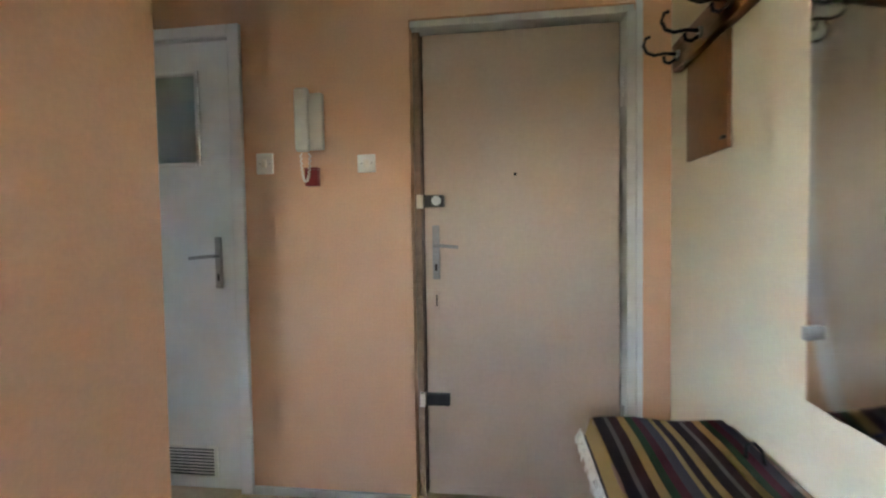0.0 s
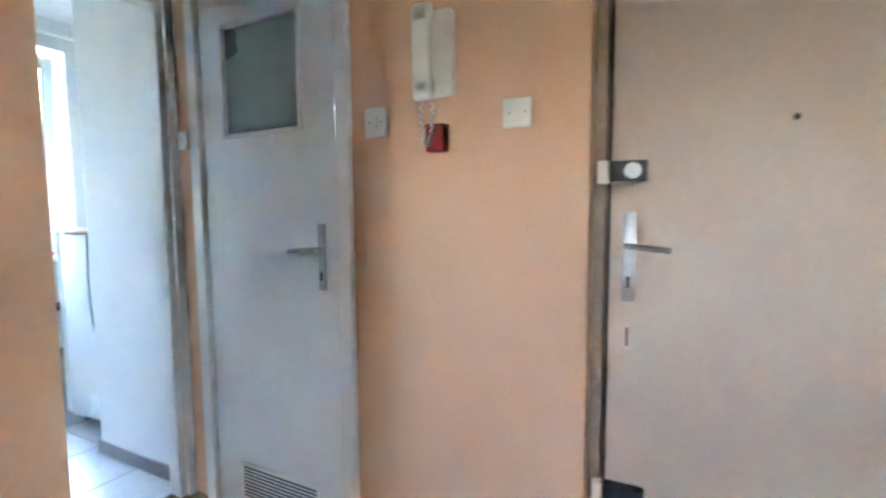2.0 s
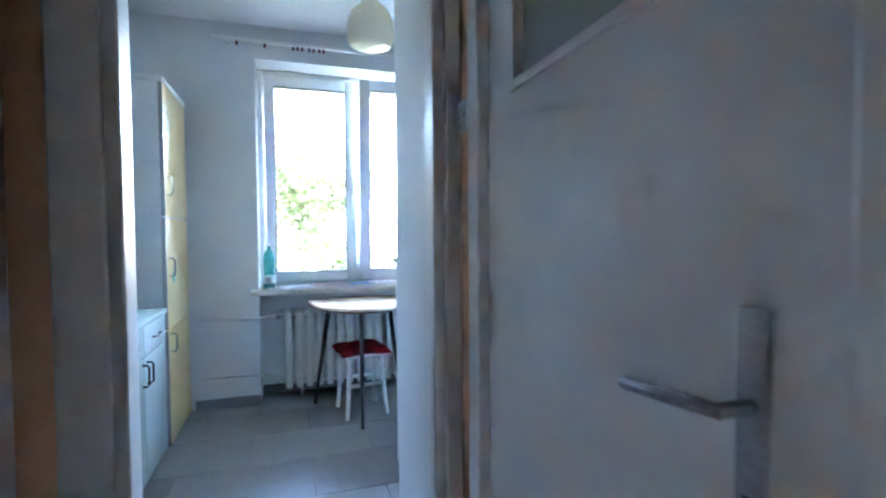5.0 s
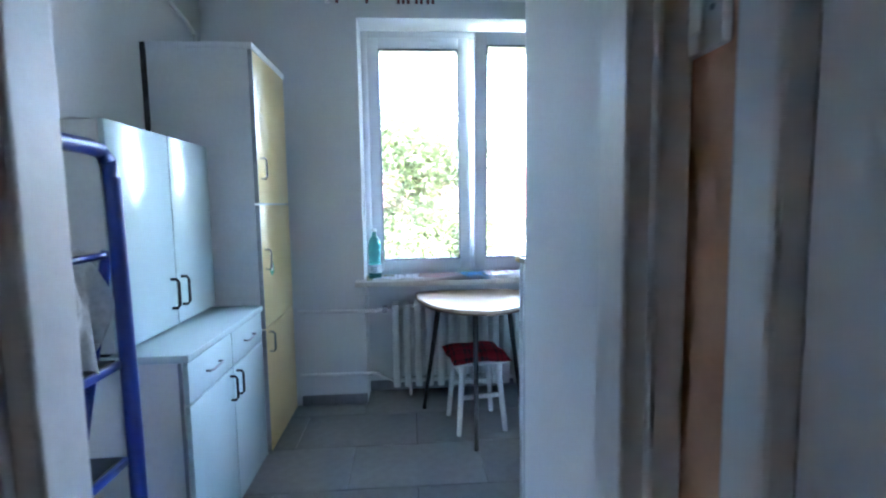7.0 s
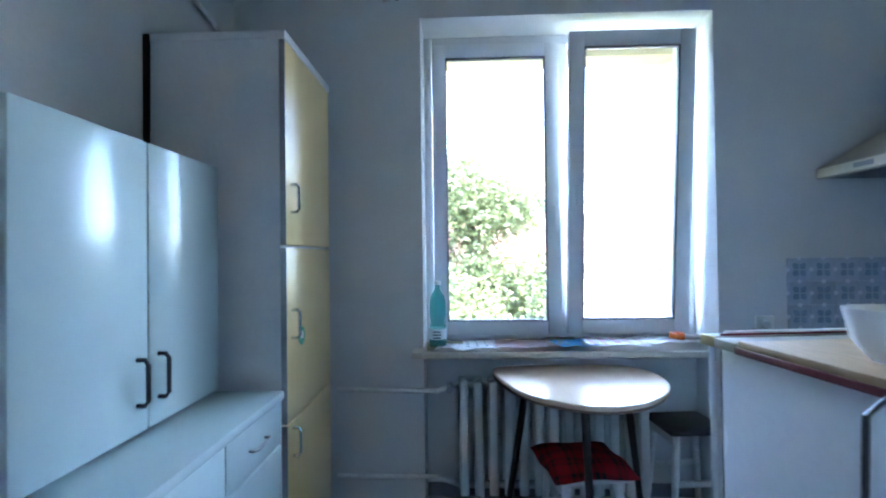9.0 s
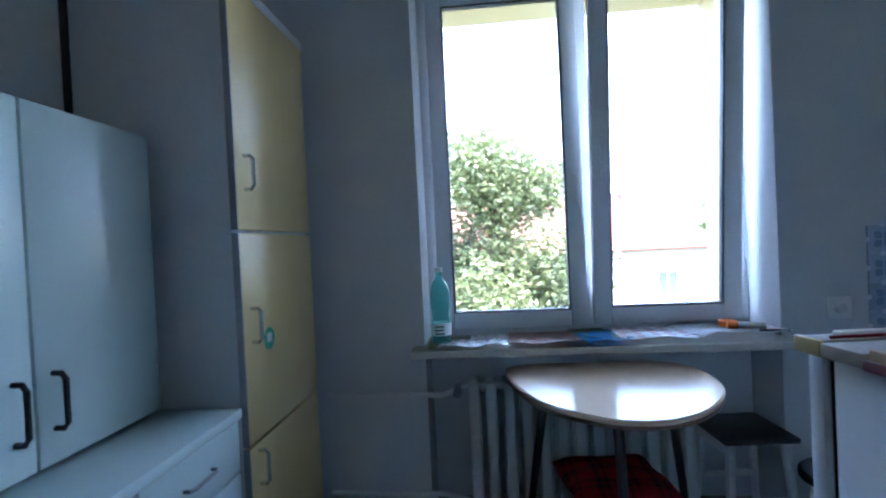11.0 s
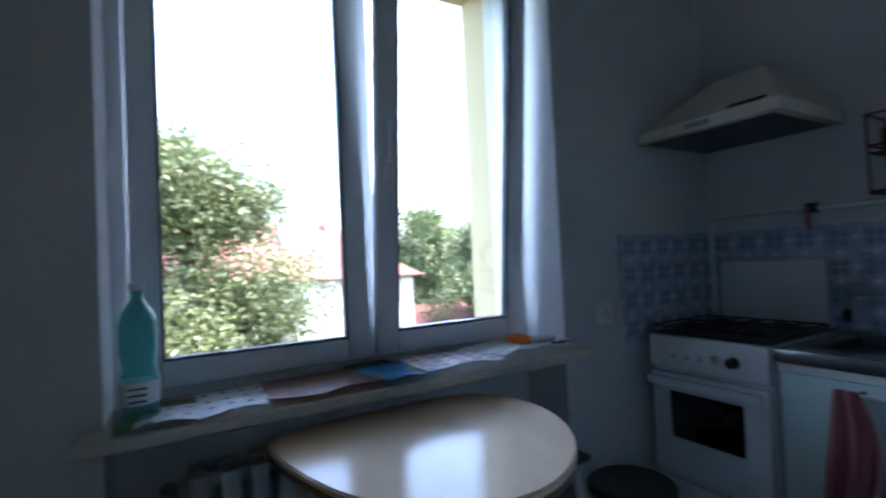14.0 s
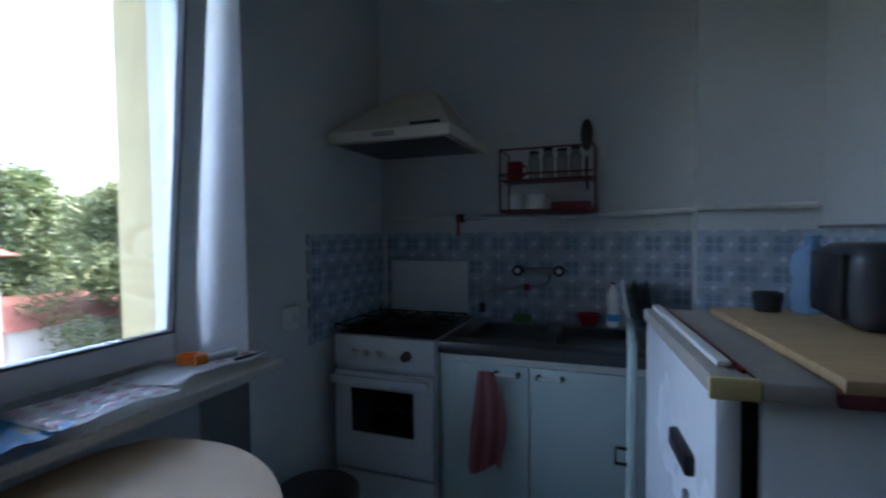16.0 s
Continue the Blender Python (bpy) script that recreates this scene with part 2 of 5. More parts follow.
def thing(name, base, label, category, group="", kind=""):
    ob = new(name)
    ob.empty_display_size = 0.05
    ob.location = base
    ORG[ob] = Vector(base)
    return tagged(ob, label, category, group, kind)

def mesh_of(name, bm, material, origin, smooth):
    bmesh.ops.recalc_face_normals(bm, faces=bm.faces)
    bmesh.ops.translate(bm, verts=bm.verts, vec=-origin)
    me = bpy.data.meshes.new(name)
    bm.to_mesh(me)
    bm.free()
    for m in (material if isinstance(material, (list, tuple)) else [material]):
        me.materials.append(m)
    if smooth:
        me.shade_smooth()
        me.set_sharp_from_angle(angle=radians(35))
    return me

def part(name, bm, material, parent, label="", smooth=True):
    """Links a bmesh, given in world metres, as one mesh object under a thing or a part."""
    o = ORG[parent]
    ob = new(name, mesh_of(name, bm, material, o, smooth))
    ob.parent = parent
    ORG[ob] = o
    return tagged(ob, label)

def solo(name, bm, material, label, category, base=(0, 0, 0), kind="", group="", smooth=True):
    """A thing of one mesh."""
    ob = new(name, mesh_of(name, bm, material, Vector(base), smooth))
    ob.location = base
    ORG[ob] = Vector(base)
    return tagged(ob, label, category, group, kind)

def box(x0, x1, y0, y1, z0, z1, bevel=0.0, bm=None, seg=2):
    out = bm or bmesh.new()
    b = bmesh.new()
    v = bmesh.ops.create_cube(b, size=1)["verts"]
    bmesh.ops.scale(b, verts=v, vec=(abs(x1 - x0), abs(y1 - y0), abs(z1 - z0)))
    bmesh.ops.translate(b, verts=v, vec=((x0 + x1) / 2, (y0 + y1) / 2, (z0 + z1) / 2))
    if bevel:
        bmesh.ops.bevel(b, geom=b.edges[:], offset=bevel, segments=seg, affect="EDGES", profile=0.5)
    return merge(out, b)

def merge(out, b, m=None):
    if m is not None:
        bmesh.ops.transform(b, matrix=m, verts=b.verts)
    idx = {v: out.verts.new(v.co) for v in b.verts}
    for f in b.faces:
        nf = out.faces.new([idx[v] for v in f.verts])
        nf.material_index = f.material_index
    b.free()
    return out

def rod(p, q, r, r2=None, n=12, bm=None):
    out = bm or bmesh.new()
    p, q = Vector(p), Vector(q)
    b = bmesh.new()
    bmesh.ops.create_cone(b, cap_ends=True, segments=n, radius1=r, radius2=r if r2 is None else r2, depth=(q - p).length)
    return merge(out, b, Matrix.Translation((p + q) / 2) @ (q - p).to_track_quat("Z", "Y").to_matrix().to_4x4())

def tube(points, r, n=8, bm=None):
    out = bm or bmesh.new()
    pts = [Vector(p) for p in points]
    rings = []
    for i, p in enumerate(pts):
        d = (pts[min(i + 1, len(pts) - 1)] - pts[max(i - 1, 0)]).normalized()
        a = d.cross(Vector((0.31, 0.17, 0.93))).normalized()
        c = d.cross(a)
        rings.append([out.verts.new(p + r * (math.cos(2 * math.pi * k / n) * a + math.sin(2 * math.pi * k / n) * c)) for k in range(n)])
    for u, w in zip(rings, rings[1:]):
        for k in range(n):
            out.faces.new((u[k], u[(k + 1) % n], w[(k + 1) % n], w[k]))
    out.faces.new(rings[0][::-1]), out.faces.new(rings[-1])
    return out

def lathe(center, profile, n=24, bm=None, m=None):
    """Turned shape; profile: (radius, height) rows."""
    b = bmesh.new()
    rings = [[b.verts.new((max(r, 1e-4) * math.cos(2 * math.pi * k / n), max(r, 1e-4) * math.sin(2 * math.pi * k / n), z)) for k in range(n)] for r, z in profile]
    for u, w in zip(rings, rings[1:]):
        for k in range(n):
            b.faces.new((u[k], u[(k + 1) % n], w[(k + 1) % n], w[k]))
    b.faces.new(rings[0][::-1]), b.faces.new(rings[-1])
    return merge(bm or bmesh.new(), b, Matrix.Translation(center) @ (m or Matrix()))

def slab(outline, z0, z1, bm=None, bevel=0.0):
    """A flat plate of any outline."""
    b = bmesh.new()
    f = b.faces.new([b.verts.new((x, y, z0)) for x, y in outline])
    top = bmesh.ops.extrude_face_region(b, geom=[f])["geom"]
    bmesh.ops.translate(b, verts=[g for g in top if isinstance(g, bmesh.types.BMVert)], vec=(0, 0, z1 - z0))
    if bevel:
        bmesh.ops.bevel(b, geom=[e for e in b.edges if abs(e.verts[0].co.z - e.verts[1].co.z) < 1e-6], offset=bevel, segments=2, affect="EDGES")
    return merge(bm or bmesh.new(), b)

def grid_sheet(fn, nu, nv, bm=None):
    out = bm or bmesh.new()
    v = [[out.verts.new(fn(i / nu, j / nv)) for j in range(nv + 1)] for i in range(nu + 1)]
    for i in range(nu):
        for j in range(nv):
            out.faces.new((v[i][j], v[i + 1][j], v[i + 1][j + 1], v[i][j + 1]))
    return out

def d_handle(x, y, z, length, reach, axis="z", r=0.004, out=(0, 1, 0)):
    """A bow handle whose ends meet the face at (x, y, z)."""
    o = Vector(out)
    a = Vector((0, 0, 1)) if axis == "z" else Vector((1, 0, 0))
    c, h = Vector((x, y, z)), length / 2
    pts = [c - a * h, c - a * h + o * reach * 0.7, c - a * h * 0.8 + o * reach, c + a * h * 0.8 + o * reach, c + a * h + o * reach * 0.7, c + a * h]
    return tube(pts, r, 8)

# ---- the setting ----
def structure(name, bm, material, label, category="wall"):
    return solo(name, bm, material, label, category, kind="structure", smooth=False)

XW, YB, YS, HC, HH = -3.175, 4.26, 0.925, 2.70, 2.62
YN, XE = 2.478, 2.08
structure("floor_kitchen_screed", box(-3.6, -0.625, 0.78, 4.4, -0.15, -0.012), GROUT, "dark grey grout bed under the kitchen tiles", "floor")
structure("floor_hall", box(-0.625, XE, -1.5, 2.72, -0.15, 0.0), LINO, "beige linoleum hall floor", "floor")
structure("ceiling_kitchen", box(-3.6, -0.66, 0.78, 4.4, HC, HC + 0.15), CEILING, "white painted kitchen ceiling", "ceiling")
structure("ceiling_hall", box(-0.66, 2.2, -1.62, 2.7, HH, HC + 0.15), CEILING, "white painted hall ceiling", "ceiling")

b = box(-0.60, -0.455, YN, 2.70, 0, HH)
box(0.27, 1.045, YN, 2.70, 0, HH, bm=b), box(1.965, XE, YN, 2.70, 0, HH, bm=b)
box(-0.455, 0.27, YN, 2.70, 2.055, HH, bm=b), box(1.045, 1.965, YN, 2.70, 2.05, HH, bm=b)
structure("wall_north_hall", b, PEACH, "peach painted hall wall with two door openings")
structure("wall_east_hall", box(XE, 2.2, -1.62, 2.7, 0, HH), CREAM, "cream painted hall wall behind the coat rack")
structure("wall_west_hall", box(0.55, 0.67, -1.5, 1.486, 0, HH), PEACH, "peach painted wall corner of the hall")
structure("wall_south_hall", box(-0.60, 0.55, 1.37, 1.486, 0, HH), PEACH, "peach painted short hall wall")
# unseen rear wall; its opening is added to let sky light into the hall
b = box(0.55, 1.2, -1.62, -1.5, 0, HH)
box(1.5, XE, -1.62, -1.5, 0, HH, bm=b), box(1.2, 1.5, -1.62, -1.5, 0, 1.4, bm=b), box(1.2, 1.5, -1.62, -1.5, 1.86, HH, bm=b)
structure("wall_rear_hall", b, CREAM, "unseen cream rear wall with an opening added for light")
structure("wall_outside_entrance", box(0.9, 2.2, 2.74, 2.86, 0, HH), CREAM, "plain wall that closes the landing")
b = box(-1.19, 0.9, 4.0, 4.1, 0, HH)
box(0.8, 0.9, 2.7, 4.0, 0, HH, bm=b), box(-1.19, 0.8, 2.7, 4.0, HH, HH + 0.1, bm=b), box(-1.19, 0.8, 2.7, 4.0, -0.1, 0, bm=b)
structure("wall_bathroom", b, WHITE_WALL, "white walls of the bathroom behind its door")

for x0, x1, m, nm, lab in ((-0.625, -0.60, PEACH, "wall_doorway_hall_side", "peach wall around the kitchen doorway"), (-0.65, -0.625, WHITE_WALL, "wall_doorway_kitchen_side", "white kitchen wall around the doorway")):
    b = box(x0, x1, YS, 1.74, 0, HH)
    box(x0, x1, 1.74, YN, 2.06, HH, bm=b)
    structure(nm, b, m, lab)
structure("wall_north_entry", box(-1.315, -0.60, YN, 2.70, -0.012, HC), WHITE_WALL, "white painted wall beside the kitchen doorway")
structure("wall_east_kitchen", box(-1.315, -1.19, 2.70, 4.4, -0.012, HC), WHITE_WALL, "white painted kitchen wall above tiles")
structure("wall_back_kitchen", box(-3.6, -1.315, YB, 4.4, -0.012, HC), WHITE_WALL, "white painted kitchen wall behind the stove")
structure("chimney_breast", box(-1.72, -1.315, 4.13, YB, -0.012, HC), WHITE_WALL, "white painted chimney breast in the corner")
structure("wall_south_kitchen", box(-3.6, -0.60, 0.78, YS, -0.012, HC), WHITE_WALL, "white painted kitchen wall behind the cupboards")
WY0, WY1, WZ1 = 1.865, 3.295, 2.468
b = box(-3.6, XW, YS, WY0, -0.012, HC)
box(-3.6, XW, WY1, YB, -0.012, HC, bm=b), box(-3.6, XW, WY0, WY1, WZ1, HC, bm=b), box(-3.6, -3.40, WY0, WY1, -0.012, 0.795, bm=b)
structure("wall_window", b, WHITE_WALL, "white painted window wall with a radiator niche")
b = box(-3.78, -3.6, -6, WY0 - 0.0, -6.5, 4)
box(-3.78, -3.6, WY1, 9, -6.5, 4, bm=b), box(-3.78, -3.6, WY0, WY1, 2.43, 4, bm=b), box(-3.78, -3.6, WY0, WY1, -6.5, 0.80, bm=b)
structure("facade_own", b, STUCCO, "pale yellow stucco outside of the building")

# ---- window ----
win = thing("window_1", (-3.4, 2.58, 0.83), "white plastic double window with one sash tilted open", "window", kind="structure")
b = box(-3.47, -3.40, WY0, WY0 + 0.045, 0.80, WZ1, 0.004)
box(-3.47, -3.40, WY1 - 0.045, WY1, 0.80, WZ1, 0.004, b), box(-3.47, -3.40, WY0 + 0.045, WY1 - 0.045, WZ1 - 0.05, WZ1, 0.004, b)
box(-3.47, -3.40, WY0 + 0.045, WY1 - 0.045, 0.80, 0.885, 0.004, b), box(-3.47, -3.40, 2.562, 2.636, 0.885, WZ1 - 0.05, 0.004, b)
part("window_frame", b, PVC, win)

def sash(y0, y1, z0, z1, w, tilt):
    m = Matrix.Translation((-3.40, 0, z0)) @ pose(0, 0, 0, 0, tilt, 0)
    g = bmesh.new()
    for a in ((0, 0.045, y0, y0 + w, 0, z1 - z0), (0, 0.045, y1 - w, y1, 0, z1 - z0), (0, 0.045, y0 + w, y1 - w, 0, w), (0, 0.045, y0 + w, y1 - w, z1 - z0 - w, z1 - z0)):
        box(*a, 0.006, g)
    bmesh.ops.transform(g, matrix=m, verts=g.verts)
    s = part("sash", g, PVC, win)
    g = bmesh.new()
    e = 0.008
    for a in ((0.012, 0.042, y0 + w, y0 + w + e, w, z1 - z0 - w), (0.012, 0.042, y1 - w - e, y1 - w, w, z1 - z0 - w), (0.012, 0.042, y0 + w + e, y1 - w - e, w, w + e), (0.012, 0.042, y0 + w + e, y1 - w - e, z1 - z0 - w - e, z1 - z0 - w)):
        box(*a, 0, g)
    bmesh.ops.transform(g, matrix=m, verts=g.verts)
    part("gasket", g, GASKET, s)
    g = box(0.018, 0.022, y0 + w + e, y1 - w - e, w + e, z1 - z0 - w - e)
    bmesh.ops.transform(g, matrix=m, verts=g.verts)
    p = part("pane", g, GLASS, s)
    p.visible_shadow = False
    return s, m

s1, m1 = sash(1.912, 2.585, 0.862, 2.412, 0.072, 0)
s2, m2 = sash(2.612, 3.240, 0.868, 2.412, 0.076, 5.2)
for s, m, y in ((s1, m1, 2.55), (s2, m2, 2.65)):
    g = box(0.045, 0.056, y - 0.014, y + 0.014, 0.60, 0.68, 0.004)
    rod((0.056, y, 0.66), (0.075, y, 0.66), 0.008, bm=g)
    box(0.072, 0.084, y - 0.009, y + 0.009, 0.66 - 0.115 if s is s1 else 0.65, 0.675 if s is s1 else 0.79, 0.004, g)
    bmesh.ops.transform(g, matrix=m, verts=g.verts)
    part("handle", g, PVC, s, "white window handle")
structure("window_sill", box(-3.40, -3.078, 1.816, 3.350, 0.795, 0.829, 0.006), SILL, "worn cream painted window sill", "sill")

# ---- doors ----
def frame_trim(name, x0, x1, z1, w, y0, y1, material, label):
    b = box(x0, x0 + w, y0, y1, 0, z1, 0.006)
    box(x1 - w, x1, y0, y1, 0, z1, 0.006, b), box(x0 + w, x1 - w, y0, y1, z1 - w, z1, 0.006, b)
    return structure(name, b, material, label, "trim")

def lever(th, x, y, z, side, length=0.11, plate=0.115):
    """Long plate with a lever handle and a keyhole."""
    p = part("handle_plate", box(x - 0.016, x + 0.016, y - 0.008, y, z - plate - 0.02, z + plate - 0.02, 0.004), CHROME, th, "worn chrome handle plate")
    part("lever", tube([(x, y - 0.005, z + 0.01), (x, y - 0.045, z + 0.01), (x + side * 0.02, y - 0.05, z + 0.01), (x + side * length, y - 0.05, z + 0.002)], 0.0075), CHROME, p, "chrome lever")
    part("keyhole", box(x - 0.005, x + 0.005, y - 0.0105, y - 0.0085, z - 0.10, z - 0.07, 0.001), BLACK, p)

frame_trim("trim_bathroom_door", -0.487, 0.298, 2.085, 0.055, YN - 0.022, YN + 0.02, ENAMEL, "white gloss bathroom door frame")
door = thing("door_bathroom", (-0.1, YN + 0.005, 0.01), "white gloss bathroom door with a small frosted pane and vent", "door", kind="structure")
y0, y1 = YN + 0.002, YN + 0.04
b = box(-0.427, -0.318, y0, y1, 0.01, 2.025)
box(0.088, 0.240, y0, y1, 0.01, 2.025, bm=b), box(-0.318, 0.088, y0, y1, 0.01, 1.478, bm=b), box(-0.318, 0.088, y0, y1, 1.90, 2.025, bm=b)
part("door_leaf", b, ENAMEL, door, smooth=False)
b = box(-0.318, -0.300, y0 - 0.008, y1, 1.478, 1.90, 0.003)
box(0.070, 0.088, y0 - 0.008, y1, 1.478, 1.90, 0.003, b), box(-0.300, 0.070, y0 - 0.008, y1, 1.478, 1.496, 0.003, b), box(-0.300, 0.070, y0 - 0.008, y1, 1.882, 1.90, 0.003, b)
part("pane_bead", b, ENAMEL, door)
part("pane", box(-0.300, 0.070, y0 + 0.012, y0 + 0.018, 1.496, 1.882), FROSTED, door, "grey-green frosted glass pane")
grille = part("vent_frame", box(-0.29, 0.125, y0 - 0.006, y0, 0.060, 0.205, 0.002), PLASTIC_WHITE, door, "white plastic vent grille")
for k in range(9):
    part("vent_slot", box(-0.272, 0.107, y0 - 0.0095, y0 - 0.0065, 0.071 + k * 0.0145, 0.0775 + k * 0.0145), GASKET, grille)
lever(door, 0.160, y0, 1.065, -1)
for z in (0.25, 1.72):
    part("hinge", rod((-0.430, y0 - 0.008, z), (-0.430, y0 - 0.008, z + 0.09), 0.008), FRAME_PAINT, door)

# brown colour carries the shade of the peach reveal beside the lock
structure("trim_entrance_lock_side", box(1.046, 1.078, 2.530, 2.64, 0, 2.019, 0.004), mat("shaded_reveal_brown", (0.30, 0.20, 0.14), 0.5, vary=0.2), "lock side of the entrance frame, browned to hold the peach reveal's shade", "trim")
b = box(1.912, 1.945, YN - 0.012, 2.64, 0, 2.02, 0.004)
box(1.046, 1.945, YN + 0.010, 2.64, 2.02, 2.049, 0.004, b)
structure("trim_entrance_door", b, FRAME_PAINT, "greyed white steel frame of the entrance door", "trim")
structure("trim_entrance_rim", box(1.946, 1.972, YN - 0.014, YN, 0, 2.06, 0.004), ENAMEL, "white painted rim of the entrance door frame", "trim")
door = thing("door_entrance", (1.49, 2.542, 0.01), "closed beige padded entrance door with several locks", "door", kind="structure")
part("door_leaf", box(1.088, 1.902, 2.542, 2.60, 0.01, 2.008, 0.006), BEIGE_DOOR, door)
# dark sheet behind the leaf paints the shade in its slit
part("door_gap", box(1.078, 1.912, 2.585, 2.63, 0.0, 2.02), SHADOW_GAP, door)
lever(door, 1.137, 2.542, 1.10, 1, 0.10, 0.117)
part("lower_keyhole_plate", box(1.124, 1.150, 2.538, 2.542, 0.83, 0.915, 0.004), BEIGE_DOOR, door)
part("lower_keyhole", box(1.134, 1.140, 2.5355, 2.5375, 0.845, 0.895, 0.001), BLACK, door)
for z, dial, lx in ((1.30, True, 1.178), (0.440, False, 1.190)):
    lk = part("rim_lock", box(1.088, lx, 2.512, 2.542, z - 0.026, z + 0.026, 0.005), BLACK, door, "black rim lock")
    part("keeper", box(1.060, 1.086, 2.505, 2.545, z - 0.03, z + 0.028, 0.003), PHONE, lk, "cream lock keeper")
    if dial:
        part("knob", rod((1.145, 2.500, z), (1.145, 2.512, z), 0.02, n=20), CHROME, lk, "grey turning knob")
part("peephole", rod((1.478, 2.536, 1.406), (1.478, 2.543, 1.406), 0.007), DARK_METAL, door)
for z in (0.28, 1.66):
    part("hinge", rod((1.908, 2.526, z), (1.908, 2.526, z + 0.16), 0.010), FRAME_PAINT, door)

b = box(-0.662, -0.588, 1.74, 1.79, 0, 2.06, 0.005)
box(-0.662, -0.588, 2.41, YN - 0.001, 0, 2.06, 0.005, b), box(-0.662, -0.588, 1.79, 2.41, 2.0, 2.06, 0.005, b)
structure("trim_kitchen_doorway", b, FRAME_PAINT, "greyed white frame of the open kitchen doorway", "trim")
b = box(-0.5875, -0.572, 1.675, 1.765, 0, 2.085, 0.005)
box(-0.5875, -0.572, 2.435, YN - 0.004, 0, 2.085, 0.005, b), box(-0.5875, -0.572, 1.765, 2.435, 2.025, 2.085, 0.005, b)
structure("trim_kitchen_architrave", b, FRAME_PAINT, "greyed white moulding round the kitchen doorway", "trim")
structure("baseboard_hall", box(0.300, 1.02, YN - 0.012, YN, 0, 0.035), FRAME_PAINT, "low hall baseboard", "baseboard")

cup = thing("built_in_cupboard", (-0.27, 1.55, 0), "white painted built-in hall cupboard with a key in its door", "cupboard")
part("body", box(-0.598, 0.12, 1.487, 1.602, 0, 2.3, 0.003), ENAMEL, cup)
dr = part("door", box(-0.56, 0.10, 1.603, 1.622, 0.08, 2.2, 0.004), ENAMEL, cup)
g = rod((-0.15, 1.622, 0.99), (-0.15, 1.655, 0.99), 0.005)
lathe((-0.15, 1.668, 0.99), [(0.009, -0.004), (0.016, -0.004), (0.016, 0.004), (0.009, 0.004)], bm=g, m=pose(0, 0, 0, 0, 90, 0))
part("key", g, CHROME, dr, "steel key in the lock")

# ---- hall things ----
def switch(x, z, w, h, label, two=False):
    th = thing("light_switch", (x + w / 2, YN, z), label, "switch", "hall switches")
    p = part("plate", box(x, x + w, YN - 0.012, YN, z, z + h, 0.004), PLASTIC_WHITE, th)
    n = 2 if two else 1
    for k in range(n):
        c = z + h * (k + 0.5) / n
        part("rocker", box(x + w * 0.36, x + w * 0.64, YN - 0.018, YN - 0.012, c - 0.018, c + 0.018, 0.003), PHONE, th)
    for dx in (0.25, 0.8):
        part("screw", rod((x + w * dx, YN - 0.0135, z + h * 0.5), (x + w * dx, YN - 0.0115, z + h * 0.5), 0.003), CHROME, th)

switch(0.358, 1.432, 0.078, 0.090, "greyish white square light switch on the peach wall")
switch(0.816, 1.425, 0.078, 0.076, "white light switch beside the entrance door")
switch(-0.590, 1.452, 0.072, 0.072, "small white switch between the two doors")

ph = thing("intercom_handset", (0.60, YN, 1.5), "ivory plastic door intercom handset on the wall", "intercom")
part("base", box(0.582, 0.672, YN - 0.032, YN, 1.525, 1.765, 0.010, seg=3), PHONE, ph)
g = box(0.562, 0.622, YN - 0.066, YN - 0.046, 1.53, 1.765, 0.009, seg=3)
box(0.562, 0.622, YN - 0.066, YN - 0.0325, 1.515, 1.575, 0.012, g, 3), box(0.562, 0.622, YN - 0.066, YN - 0.0325, 1.72, 1.78, 0.012, g, 3)
part("handset", g, PLASTIC_WHITE, ph, "white curved handset")
pts = []
for k in range(90):
    a = k / 89
    ang = k * 1.25
    c = Vector((0.598 - 0.020 * math.cos(math.pi * a), YN - 0.04, 1.51 - 0.12 * math.sin(math.pi * a)))
    pts.append(c + 0.0045 * Vector((math.cos(ang), math.sin(ang), 0.2 * math.sin(ang))))
part("coiled_cord", tube(pts, 0.003, 6), PLASTIC_WHITE, ph, "white coiled cord")
rb = thing("red_box", (0.62, YN, 1.372), "small dark red plastic box under the intercom", "box")
part("case", box(0.590, 0.647, YN - 0.035, YN, 1.372, 1.442, 0.004), RED, rb)
part("lid_edge", box(0.588, 0.649, YN - 0.037, YN, 1.443, 1.450, 0.002), RED, rb)

# shoe chest with a rug over it
ch = thing("shoe_chest", (1.88, 1.5, 0), "low wooden hall chest along the wall", "chest")
part("body", box(1.70, 2.075, 0.95, 1.93, 0.06, 0.585, 0.008), RAIL_WOOD, ch)
part("lid", box(1.685, 2.077, 0.94, 1.945, 0.588, 0.605, 0.006), RAIL_WOOD, ch)
for x in (1.72, 2.03):
    for y in (0.99, 1.88):
        part("foot", box(x, x + 0.035, y, y + 0.035, 0, 0.06, 0.004), RAIL_WOOD, ch)
rug = thing("striped_rug", (1.88, 1.5, 0.606), "striped woven rug with white fringe over the chest", "rug")
def rug_f(u, v):
    x = 1.655 + 0.40 * u
    y = 0.93 + 1.03 * v
    z = 0.612 + 0.004 * math.sin(9 * u + 5 * v) + 0.003 * math.sin(17 * v)
    if u < 0.08:
        z -= (0.08 - u) * 1.2
    return Vector((x, y, z))
g = grid_sheet(rug_f, 40, 50)
bmesh.ops.solidify(g, geom=g.faces[:], thickness=0.005)
part("weave", g, RUG, rug)
g = bmesh.new()
random.seed(5)
